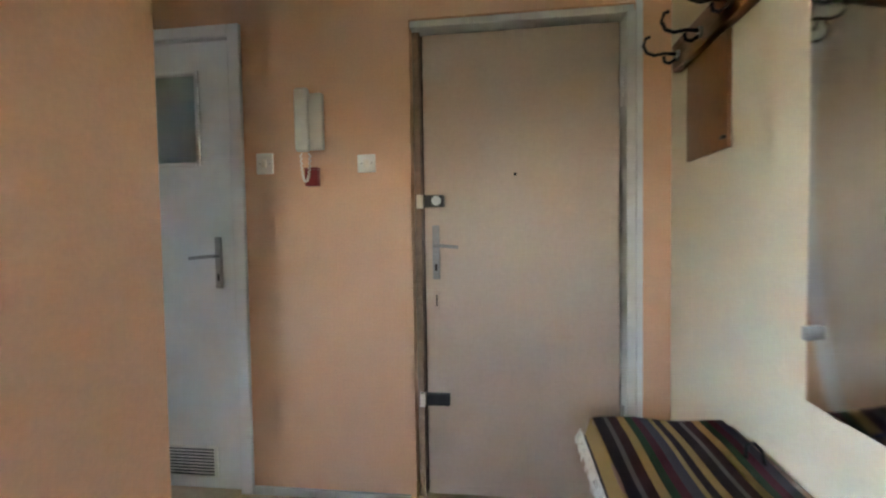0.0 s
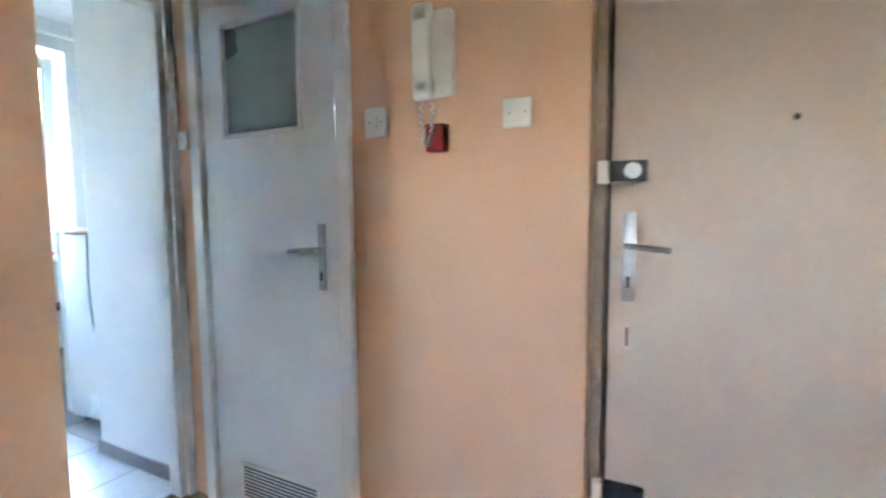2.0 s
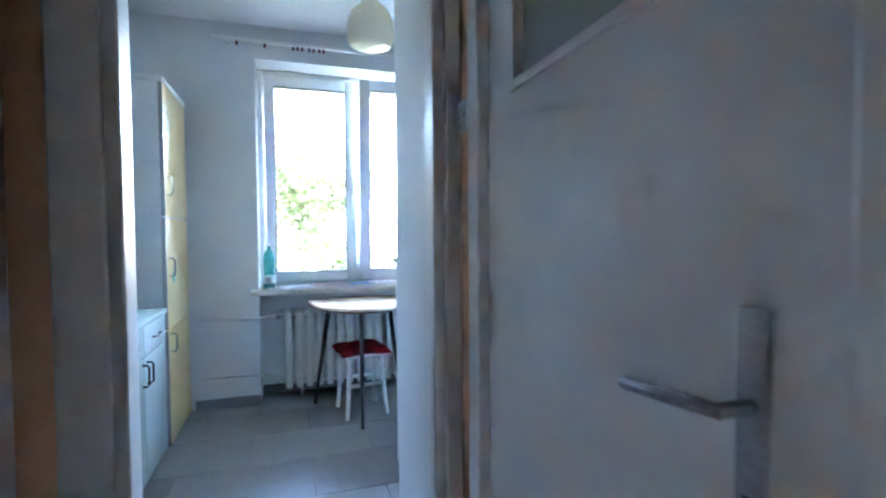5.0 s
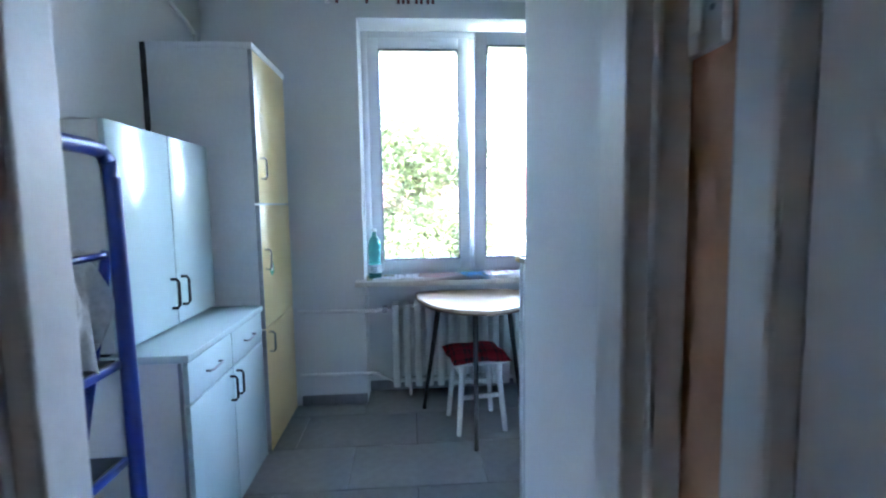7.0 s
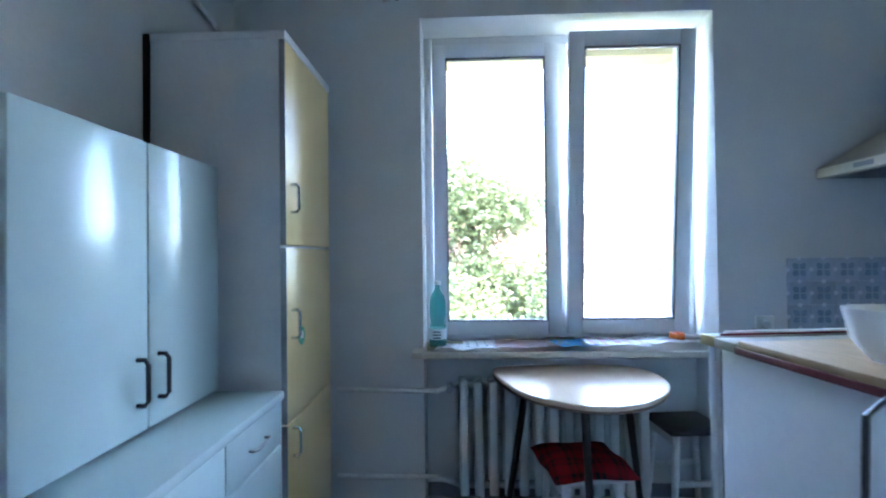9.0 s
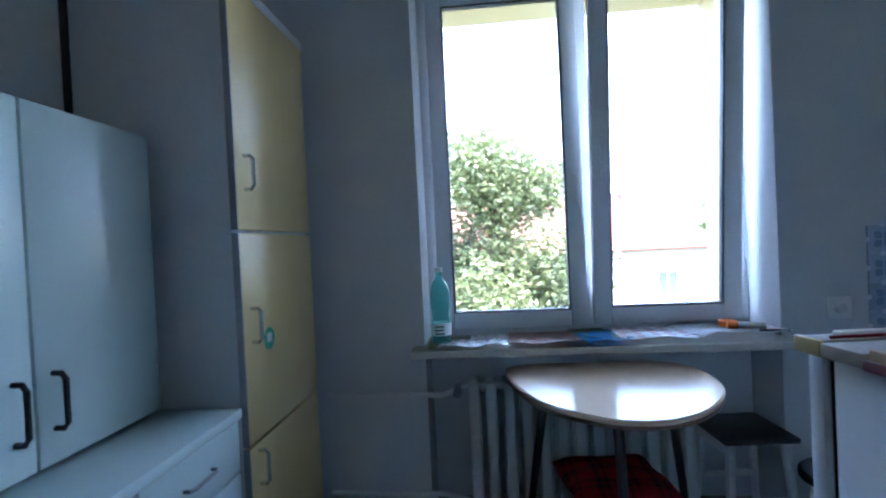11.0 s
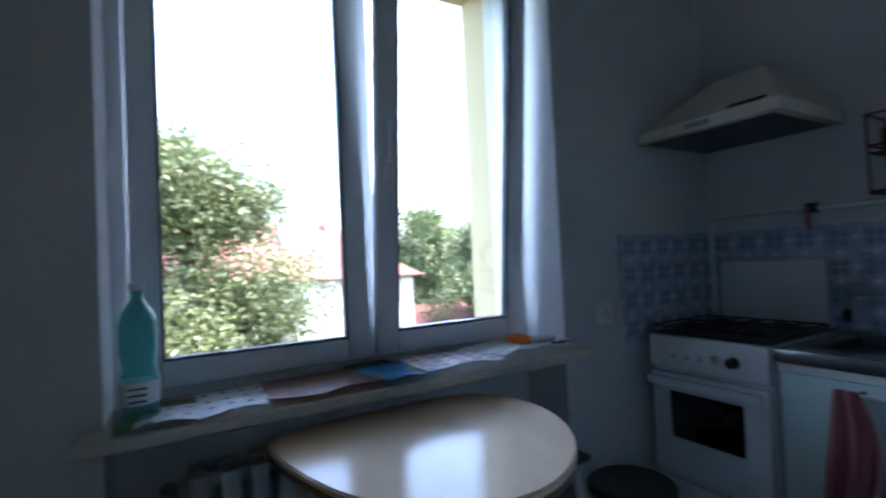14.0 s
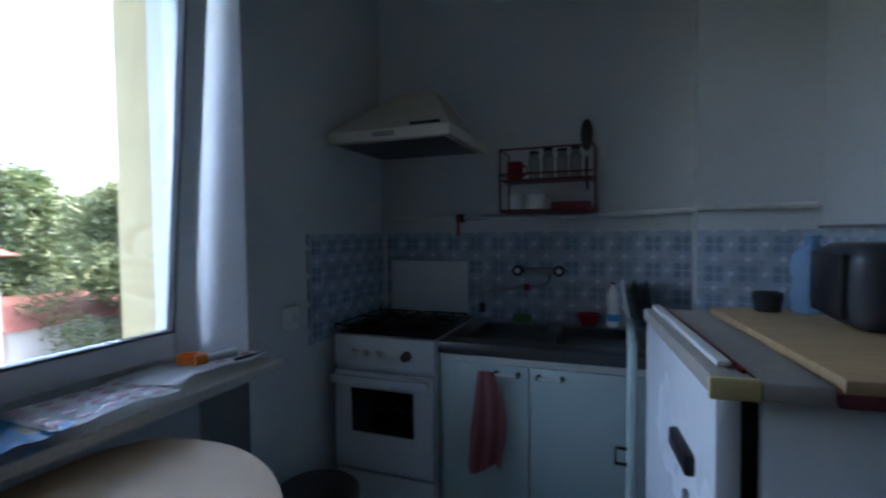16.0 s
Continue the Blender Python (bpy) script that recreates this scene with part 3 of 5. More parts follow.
for k in range(110):
    y = 0.935 + 1.02 * k / 109
    p = Vector((1.657, y, 0.572))
    q = p + Vector((-0.006 + random.uniform(-0.01, 0.006), random.uniform(-0.01, 0.01), -0.045))
    tube([p, (p + q) / 2 + Vector((-0.006, 0, 0)), q], 0.0022, 4, g)
tagged(part("fringe", g, PLASTIC_WHITE, rug, "white knotted fringe"), kind="stuff")
kk = thing("metal_clasp", (2.0, 1.72, 0.62), "small bent black metal clasp on the rug", "clasp")
part("wire", tube([(2.0, 1.70, 0.626), (1.995, 1.69, 0.66), (2.005, 1.675, 0.672), (2.02, 1.67, 0.655), (2.025, 1.665, 0.626)], 0.004), BLACK, kk)

cr = thing("coat_rack", (2.07, 1.9, 1.7), "varnished brown wooden coat rail with dark hooks", "coat rack")
part("rail", box(2.045, XE, 1.15, 2.37, 1.735, 1.835, 0.006), RAIL_WOOD, cr)
part("back_panel", box(2.068, XE, 1.97, 2.285, 1.40, 1.734, 0.002), PANEL_BROWN, cr, "brown hardboard panel")
part("panel_clip", box(2.058, 2.068, 1.975, 2.0, 1.425, 1.436, 0.002), BLACK, cr)
for y in (2.30, 2.10, 1.90, 1.70, 1.50, 1.30):
    h = part("hook_plate", rod((2.036, y, 1.775), (2.045, y, 1.775), 0.018, n=16), CHROME, cr, "grey round hook plate")
    part("hook", tube([(2.04, y, 1.78), (2.0, y, 1.785), (1.965, y, 1.78), (1.94, y, 1.79), (1.928, y, 1.815), (1.936, y, 1.84), (1.95, y, 1.845)], 0.006), DARK_METAL, h, "dark curved hook")
    part("hook", tube([(2.04, y, 1.765), (2.015, y, 1.75), (2.0, y, 1.755), (1.996, y, 1.775)], 0.006), DARK_METAL, h, "dark short hook")

mr = thing("wall_mirror", (2.07, 1.0, 0.8), "large frameless grey wall mirror with clips", "mirror")
part("glass", box(2.070, 2.076, 0.45, 1.60, 0.80, 2.05, 0.002), MIRROR, mr)
for z in (0.93, 1.9):
    part("clip", box(2.062, XE, 1.588, 1.606, z, z + 0.03, 0.003), CHROME, mr)

# ---- kitchen fixed things ----
lamp = thing("pendant_lamp", (-2.0, 2.5, HC), "cream dome pendant lamp hanging from the ceiling", "lamp")
part("cord", rod((-2.0, 2.5, 2.42), (-2.0, 2.5, HC - 0.02), 0.004), PLASTIC_WHITE, lamp)
part("rose", lathe((-2.0, 2.5, HC - 0.04), [(0.02, 0), (0.045, 0.02), (0.05, 0.04)]), PLASTIC_WHITE, lamp)
part("shade", lathe((-2.0, 2.5, 2.18), [(0.085, 0.0), (0.105, 0.012), (0.122, 0.05), (0.118, 0.12), (0.095, 0.18), (0.05, 0.22), (0.03, 0.25)], 32), SHADE, lamp, "cream glass dome shade")

cr = thing("curtain_rail", (-3.13, 2.5, 2.56), "white curtain rail with loose red-brown gliders", "curtain rail")
part("rail", box(-3.125, -3.095, 1.60, 3.60, 2.555, 2.578, 0.003), PLASTIC_WHITE, cr)
for y in (1.68, 3.5):
    part("bracket", box(XW, -3.126, y, y + 0.03, 2.55, 2.585, 0.003), PLASTIC_WHITE, cr)
for y in (1.75, 1.93, 2.12, 2.15, 2.18, 2.23, 2.26, 2.30, 2.33):
    part("glider", box(-3.116, -3.104, y, y + 0.018, 2.527, 2.5545, 0.003), RACK_RED, cr)

pp = thing("ceiling_pipe", (-3.0, 0.95, 2.4), "white painted pipe bending along the wall", "pipe")
part("pipe", tube([(-1.6, 0.955, 2.52), (-2.4, 0.955, 2.42), (-2.92, 0.955, 2.35), (-3.02, 0.955, 2.31), (-3.03, 0.955, 2.22), (-3.03, 0.955, 2.10)], 0.014), PIPE_WHITE, pp)

hp = thing("heating_pipes", (-3.14, 1.6, 0.4), "white painted heating pipes along the window wall", "pipe")
part("upper_pipe", tube([(-3.145, 1.44, 0.635), (-3.145, 1.93, 0.628), (-3.2, 1.97, 0.625), (-3.28, 2.03, 0.62)], 0.011), PIPE_WHITE, hp)
part("lower_pipe", tube([(-3.145, 1.44, 0.215), (-3.145, 1.93, 0.212), (-3.2, 1.97, 0.17), (-3.28, 2.03, 0.11)], 0.011), PIPE_WHITE, hp)
part("valve", rod((-3.27, 1.99, 0.62), (-3.19, 1.99, 0.62), 0.02), CHROME, hp, "grey radiator valve")

rad = thing("radiator", (-3.3, 2.5, 0.1), "white ribbed cast radiator in the niche", "radiator")
for k in range(13):
    y = 2.06 + k * 0.075
    g = box(-3.365, -3.335, y - 0.024, y + 0.024, 0.07, 0.645, 0.012)
    box(-3.265, -3.235, y - 0.024, y + 0.024, 0.07, 0.645, 0.012, g)
    box(-3.335, -3.265, y - 0.018, y + 0.018, 0.585, 0.635, 0.01, g), box(-3.335, -3.265, y - 0.018, y + 0.018, 0.08, 0.13, 0.01, g)
    part("rib", g, RADIATOR, rad)
for z in (0.61, 0.105):
    part("header", rod((-3.3, 2.03, z), (-3.3, 3.0, z), 0.02), RADIATOR, rad)
for y in (2.14, 2.90):
    part("foot", box(-3.33, -3.27, y, y + 0.02, 0, 0.08, 0.003), RADIATOR, rad)

so = thing("wall_socket", (XW, 3.509, 0.935), "white wall socket beside the window", "socket")
part("plate", box(XW, XW + 0.012, 3.465, 3.553, 0.892, 0.978, 0.005), PLASTIC_WHITE, so)
part("outlet", rod((XW + 0.008, 3.509, 0.935), (XW + 0.024, 3.509, 0.935), 0.022, 0.019, 20), FRAME_PAINT, so, "grey-white round outlet")

# ---- cabinets ----
tc = thing("tall_cabinet", (-2.76, 1.18, 0), "tall grey-white cabinet with three pale yellow doors", "cabinet")
part("body", box(-3.045, -2.482, 0.95, 1.417, 0.04, 2.088, 0.003), TALL_SIDE, tc)
part("plinth", box(-3.03, -2.50, 0.96, 1.39, 0, 0.04), EDGE_DARK, tc)
part("cornice", box(-3.048, -2.479, 0.95, 1.440, 2.062, 2.092, 0.003), TALL_SIDE, tc)
# dark strip stands for the shade between cabinet and wall
part("wall_gap_strip", box(-2.49, -2.478, 0.926, 0.9495, 0.04, 2.09), SHADOW_GAP, tc)
for z0, z1, hz in ((1.330, 2.060, 1.50), (0.70, 1.320, 1.045), (0.05, 0.692, 0.620)):
    dr = part("door", box(-3.040, -2.486, 1.4175, 1.437, z0, z1, 0.003), YELLOW, tc, "pale yellow laminate door")
    part("handle", d_handle(-2.535, 1.436, hz, 0.10, 0.03, r=0.006), BRIGHT_CHROME, dr, "chrome bow handle")
    part("edge_strip", box(-2.4855, -2.481, 1.4175, 1.4375, z0, z1), EDGE_GREY, dr)
part("sticker", rod((-2.640, 1.437, 0.985), (-2.640, 1.4385, 0.985), 0.035, n=24), GREEN_STICKER, tc, "round green sticker")
part("sticker_print", slab([(-2.655, 1.4388), (-2.625, 1.4388), (-2.625, 1.4394), (-2.655, 1.4394)], 0.975, 1.003), PAPER, tc)

bc = thing("base_cabinet", (-2.05, 1.18, 0), "white laminate base cabinet with drawers and doors", "cabinet")
part("body", box(-2.445, -1.668, 0.95, 1.412, 0.06, 0.800, 0.003), CAB_SIDE, bc)
part("plinth", box(-2.44, -1.69, 0.96, 1.38, 0, 0.06), EDGE_DARK, bc)
part("top", box(-2.448, -1.660, 0.945, 1.440, 0.801, 0.829, 0.004), LAMINATE, bc, "white laminate top")
part("edge_strip", box(-1.667, -1.663, 1.402, 1.4125, 0.06, 0.800), EDGE_GREY, bc)
for x0, x1, hx in ((-2.052, -1.672, -2.02), (-2.440, -2.058, -2.09)):
    d = part("drawer", box(x0, x1, 1.413, 1.431, 0.655, 0.795, 0.003), LAMINATE, bc)
    part("handle", d_handle((x0 + x1) / 2, 1.430, 0.725, 0.11, 0.022, "x", 0.0045), CHROME, d, "thin chrome handle")
    d = part("door", box(x0, x1, 1.413, 1.431, 0.065, 0.648, 0.003), LAMINATE, bc)
    part("handle", d_handle(hx, 1.430, 0.575, 0.10, 0.028, r=0.005), DARK_METAL, d, "dark bow handle")

hu = thing("hutch_cabinet", (-2.03, 1.08, 0.83), "glossy white two-door hutch on the base cabinet", "cabinet")
part("body", box(-2.405, -1.655, 0.95, 1.214, 0.842, 1.590, 0.003), CAB_SIDE, hu)
for x0, x1, hx in ((-2.041, -1.656, -2.00), (-2.404, -2.047, -2.085)):
    d = part("door", box(x0, x1, 1.215, 1.234, 0.846, 1.592, 0.003), LAMINATE, hu, "glossy white door")
    part("handle", d_handle(hx, 1.233, 0.975, 0.115, 0.03, r=0.006), DARK_METAL, d, "dark bow handle")
for x in (-2.38, -1.70):
    part("spacer", box(x, x + 0.03, 0.96, 1.18, 0.8295, 0.8415), EDGE_DARK, hu)
g = grid_sheet(lambda u, v: Vector((-2.15 + 0.36 * u, 0.98 + 0.2 * v, 1.594 + 0.028 * abs(math.sin(7 * u + 3 * v)) * (0.4 + 0.6 * math.sin(math.pi * v)))), 16, 10)
bmesh.ops.solidify(g, geom=g.faces[:], thickness=0.003)
solo("folded_cloth", g, CLOTH_GREY, "crumpled pale cloth lying on the hutch", "cloth")

# ---- folding ladder with a cloth ----
LX, LW = -1.365, 0.40
ld = thing("step_ladder", (LX + LW / 2, 1.25, 0), "folded blue metal step ladder beside the cabinet", "ladder")
hoop = [(LX + 0.03, 1.44, 0.0), (LX + 0.015, 1.435, 0.7), (LX, 1.42, 1.39), (LX + 0.006, 1.416, 1.432), (LX + 0.03, 1.414, 1.455), (LX + 0.07, 1.412, 1.461)]
part("front_rail", tube(hoop + [(2 * LX + LW - x, y, z) for x, y, z in hoop[::-1]], 0.020, 12), LADDER_BLUE, ld, "blue tube frame")
for x in (LX - 0.022, LX + LW + 0.022):
    lg = part("rear_leg", tube([(x, 1.38, 1.20), (x, 1.26, 0.6), (x, 1.14, 0.012)], 0.014, 10), LADDER_BLUE, ld)
    part("foot_cap", rod((x, 1.138, 0.0), (x, 1.14, 0.03), 0.017), BLACK, lg)
for z, yb in ((0.92, 1.27), (0.66, 1.24), (0.40, 1.21)):
    st = part("step", box(LX + 0.025, LX + LW - 0.025, yb, 1.425, z - 0.022, z, 0.004), LADDER_BLUE, ld)
    part("tread", box(LX + 0.04, LX + LW - 0.04, yb + 0.01, 1.415, z + 0.0005, z + 0.005), BLACK, st, "black rubber tread")
part("cross_bar", rod((LX - 0.02, 1.26, 0.6), (LX + LW + 0.02, 1.26, 0.6), 0.010), LADDER_BLUE, ld)
part("hand_bar", rod((LX + 0.005, 1.385, 1.19), (LX + LW - 0.005, 1.385, 1.19), 0.010), LADDER_BLUE, ld)

def drape(u, v):
    """Crumpled cloth over the bar: v runs from the back hem over the bar to the front hem."""
    s = (v - 0.4) / 0.6 if v > 0.4 else (v - 0.4) / 0.4
    fold = 0.022 * math.sin(17 * u + 3 * v) + 0.012 * math.sin(31 * u - 7 * v) + 0.010 * math.sin(11 * v + 5 * u)
    y = 1.375 + (0.014 + 0.02 * abs(s)) * (1 if s > 0 else -1) * min(1, abs(s) * 6) + 0.75 * fold * min(1, 0.25 + abs(s))
    return Vector((LX + 0.055 + 0.29 * u + 0.02 * math.sin(6 * v), y, 1.208 - 0.26 * abs(s) * (0.75 + 0.35 * math.sin(4.2 * u + 0.4)) + 0.01 * math.sin(23 * u)))
g = grid_sheet(drape, 46, 40)
bmesh.ops.solidify(g, geom=g.faces[:], thickness=0.003)
solo("hanging_cloth", g, CLOTH_GREY, "crumpled grey-white cloth hung over the ladder", "cloth")
solo("paint_can", lathe((LX + 0.12, 1.34, 0.9255), [(0.045, 0), (0.05, 0.004), (0.05, 0.09), (0.052, 0.094), (0.04, 0.096)]), PAPER_OLIVE, "small olive can on a ladder step", "can")

# ---- table and stools ----
tb = thing("kidney_table", (-2.93, 2.55, 0), "rounded triangular veneer table on thin black legs", "table")
ctrl = [(-3.05, 2.195), (-2.72, 2.275), (-2.56, 2.42), (-2.515, 2.56), (-2.555, 2.70), (-2.665, 2.82), (-2.80, 2.895), (-2.94, 2.915), (-3.08, 2.88), (-3.15, 2.76), (-3.155, 2.50), (-3.135, 2.28)]
outline = []
for i in range(len(ctrl)):
    p = [Vector((*ctrl[(i + k) % len(ctrl)], 0)) for k in (-1, 0, 1, 2)]
    for k in range(6):
        s = k / 6
        q = 0.5 * (2 * p[1] + (p[2] - p[0]) * s + (2 * p[0] - 5 * p[1] + 4 * p[2] - p[3]) * s * s + (3 * p[1] - p[0] - 3 * p[2] + p[3]) * s ** 3)
        outline.append((q.x, q.y))
part("tabletop", slab(outline, 0.732, 0.750, bevel=0.004), TABLE_TOP, tb, "worn light veneer top")
cx, cy = -2.84, 2.55
part("table_edge", slab([(cx + (x - cx) * 0.995, cy + (y - cy) * 0.995) for x, y in outline], 0.721, 0.7315), TABLE_EDGE, tb, "dark edge band")
for (fx, fy), (tx, ty) in (((-2.496, 2.50), (-2.72, 2.53)), ((-3.052, 2.238), (-2.96, 2.34)), ((-2.97, 2.85), (-2.92, 2.76))):
    lg = part("leg", rod((fx, fy, 0.02), (tx, ty, 0.720), 0.011, 0.017, 14), BLACK, tb, "tapered black leg")
    part("foot_cap", rod((fx, fy, 0.0), (fx, fy, 0.022), 0.013), BLACK, lg)
    part("mount", rod((tx, ty, 0.708), (tx, ty, 0.7205), 0.035, n=16), DARK_METAL, lg)

def stool(x, y, seat_z, half, turn, label, seat_mat, legs_mat, name="stool"):
    m = pose(x, y, 0, 0, 0, turn)
    th = thing(name, (x, y, 0), label, "stool", "kitchen stools")
    def put(nm, g, material, lab=""):
        bmesh.ops.transform(g, matrix=m, verts=g.verts)
        return part(nm, g, material, th, lab)
    put("seat", box(-half, half, -half, half, seat_z - 0.022, seat_z, 0.006), seat_mat, "square seat board")
    for sx in (-1, 1):
        for sy in (-1, 1):
            put("leg", rod((sx * half * 0.95, sy * half * 0.95, 0), (sx * half * 0.72, sy * half * 0.72, seat_z - 0.022), 0.014, 0.019, 8), legs_mat)
    h = half * 0.82
    for s in (-1, 1):
        put("apron", box(-h, h, s * h - 0.009, s * h + 0.009, seat_z - 0.07, seat_z - 0.0225, 0.002), legs_mat)
        put("stretcher", box(s * h - 0.008, s * h + 0.008, -h, h, 0.20, 0.225, 0.002), legs_mat)
    return th, m

th, m = stool(-2.82, 2.54, 0.42, 0.145, 8, "white wooden stool pushed under the table", STOOL_WHITE, STOOL_WHITE)
g = grid_sheet(lambda u, v: Vector((-0.17 + 0.34 * u, -0.17 + 0.34 * v, 0.45 + 0.05 * (math.sin(math.pi * u) * math.sin(math.pi * v)) ** 0.4 + 0.006 * math.sin(11 * u + 7 * v))), 18, 18)
bmesh.ops.solidify(g, geom=g.faces[:], thickness=0.028)
bmesh.ops.transform(g, matrix=m, verts=g.verts)
bmesh.ops.translate(g, verts=g.verts, vec=(0, 0, 0.421 - min(v.co.z for v in g.verts)))
solo("plaid_cushion", g, CUSHION, "red and black plaid cushion on the stool", "cushion")
stool(-3.20, 3.14, 0.463, 0.142, 4, "white wooden stool with a dark seat", mat("dark_seat_board", (0.035, 0.032, 0.032), 0.35), STOOL_WHITE)
rs = thing("round_stool", (-2.98, 3.44, 0), "low round dark-topped stool before the stove", "stool", "kitchen stools")
part("seat", lathe((-2.99, 3.40, 0.33), [(0.135, 0), (0.15, 0.008), (0.15, 0.028), (0.14, 0.036), (0.02, 0.037)], 32), mat("brown_black_seat", (0.05, 0.04, 0.035), 0.4), rs, "dark round seat")
for k in range(4):
    a = math.pi / 4 + k * math.pi / 2
    part("leg", rod((-2.99 + 0.13 * math.cos(a), 3.40 + 0.13 * math.sin(a), 0), (-2.99 + 0.095 * math.cos(a), 3.40 + 0.095 * math.sin(a), 0.33), 0.012, 0.016, 10), STOOL_WHITE, rs)

# ---- stove ----
SX0, SX1, SF, SB = -3.105, -2.662, 3.70, 4.235
st = thing("gas_stove", (-2.9, 4.0, 0), "white enamel gas stove with raised lid and dark oven window", "stove")
part("body", box(SX0, SX1, SF + 0.02, SB, 0.03, 0.842, 0.004), STOVE, st)
part("control_panel", box(SX0, SX1, SF - 0.004, SF + 0.019, 0.715, 0.842, 0.006), STOVE, st)
od = part("oven_door", box(SX0 + 0.004, SX1 - 0.004, SF - 0.01, SF + 0.019, 0.30, 0.700, 0.006), STOVE, st)
part("oven_window", box(SX0 + 0.085, SX1 - 0.085, SF - 0.013, SF - 0.0102, 0.455, 0.632, 0.001), OVEN_GLASS, od, "dark oven glass")
part("oven_handle", box(SX0 + 0.01, SX1 - 0.01, SF - 0.052, SF - 0.030, 0.655, 0.690, 0.007), STOVE, od, "white bar handle")
for x in (SX0 + 0.03, SX1 - 0.05):
    part("handle_post", box(x, x + 0.02, SF - 0.031, SF - 0.0098, 0.662, 0.682), STOVE, od)
part("drawer", box(SX0 + 0.004, SX1 - 0.004, SF - 0.006, SF + 0.019, 0.06, 0.288, 0.005), STOVE, st)
part("plinth", box(SX0 + 0.02, SX1 - 0.02, SF + 0.03, SB - 0.02, 0, 0.03), BLACK, st)
for k, x in enumerate((-3.01, -2.955, -2.90, -2.845, -2.775)):
    mt = BLACK if k == 4 else PLASTIC_WHITE
    r = 0.020 if k == 4 else 0.015
    kb = part("knob", rod((x, SF - 0.032, 0.775), (x, SF - 0.0042, 0.775), r * 0.8, r, 18), mt, st)
    part("grip", box(x - 0.003, x + 0.003, SF - 0.036, SF - 0.0322, 0.775 - r * 0.8, 0.775 + r * 0.8), mt, kb)
part("hob", box(SX0 + 0.004, SX1 - 0.004, SF + 0.02, SB - 0.03, 0.8425, 0.850, 0.003), BLACK, st, "dark hob plate")
for x in (-3.03, -2.79):
    for y in (3.86, 4.09):
        bn = part("burner", lathe((x, y, 0.8505), [(0.045, 0), (0.045, 0.010), (0.03, 0.014), (0.028, 0.02), (0.005, 0.021)], 20), DARK_METAL, st)
    for y in (3.76, 3.98, 4.17):
        part("grid_bar", rod((x - 0.11, y, 0.868), (x + 0.11, y, 0.868), 0.004, n=6), DARK_METAL, st)
    for dx in (-0.11, -0.04, 0.04, 0.11):
        part("grid_bar", tube([(x + dx, 3.76, 0.850), (x + dx, 3.76, 0.868), (x + dx, 4.17, 0.868), (x + dx, 4.17, 0.850)], 0.004, 6), DARK_METAL, st)
part("lid", box(SX0 + 0.004, SX1 - 0.03, SB - 0.02, SB - 0.008, 0.848, 1.113, 0.004), STOVE, st, "raised white lid")

# ---- sink unit ----
KX0, KX1, KF = -2.640, -1.86, 3.70
sk = thing("sink_cabinet", (-2.25, 4.0, 0), "white two-door sink cabinet beside the stove", "cabinet")
part("body", box(KX0, KX1, KF + 0.02, 4.235, 0.07, 0.802, 0.003), CAB_SIDE, sk)
part("plinth", box(KX0 + 0.01, KX1 - 0.01, KF + 0.06, 4.2, 0, 0.07), EDGE_DARK, sk)
part("rail", box(KX0, KX1, KF + 0.002, KF + 0.0195, 0.775, 0.802), CAB_SIDE, sk)
for x0, x1, hx in ((KX0 + 0.003, -2.305, -2.380), (-2.299, KX1 - 0.003, -2.228)):
    d = part("door", box(x0, x1, KF, KF + 0.0195, 0.08, 0.772, 0.003), LAMINATE, sk)
    hd = part("handle", rod((hx - 0.04, KF - 0.028, 0.746), (hx + 0.04, KF - 0.028, 0.746), 0.006), PLASTIC_WHITE, d, "white bar handle with dark ends")
    for s in (-1, 1):
        part("handle_end", rod((hx + s * 0.04, KF - 0.032, 0.746), (hx + s * 0.04, KF + 0.001, 0.746), 0.008), BLACK, hd)
sn = thing("double_sink", (-2.25, 3.97, 0.803), "brushed steel double sink top", "sink")
b = box(KX0 - 0.005, KX1, KF - 0.012, 3.79, 0.803, 0.846, 0.004)
box(KX0 - 0.005, KX1, 4.12, 4.238, 0.803, 0.846, 0.004, b)
for x0, x1 in ((KX0 - 0.005, -2.57), (-2.285, -2.235), (-1.93, KX1)):
    box(x0, x1, 3.79, 4.12, 0.803, 0.846, 0.003, b)
part("rim", b, STEEL, sn)
for x0, x1 in ((-2.57, -2.285), (-2.235, -1.93)):
    b = box(x0, x1, 3.79, 4.12, 0.8032, 0.806)
    for a in ((x0, x0 + 0.004, 3.79, 4.12), (x1 - 0.004, x1, 3.79, 4.12), (x0, x1, 3.79, 3.794), (x0, x1, 4.116, 4.12)):
        box(*a, 0.806, 0.842, bm=b)
    bl = part("bowl", b, STEEL, sn, "brushed steel bowl")
    part("drain", lathe(((x0 + x1) / 2, 3.95, 0.8062), [(0.03, 0), (0.03, 0.002), (0.01, 0.003)], 16), CHROME, bl)
def towel_f(u, v):
    w = 0.035 + 0.05 * min(1, v * 1.5) + 0.01 * math.sin(5 * v)
    return Vector((-2.452 + (u - 0.5) * 2 * w * 0.8 + 0.012 * math.sin(4 * v), KF - 0.030 - 0.014 * math.sin(u * 13) * (0.35 + v * 0.7), 0.755 - 0.36 * v - 0.02 * math.sin(u * 6) * v))
g = grid_sheet(towel_f, 28, 26)
bmesh.ops.solidify(g, geom=g.faces[:], thickness=0.004)
solo("hand_towel", g, TOWEL, "pink terry hand towel hung on a cabinet handle", "towel")

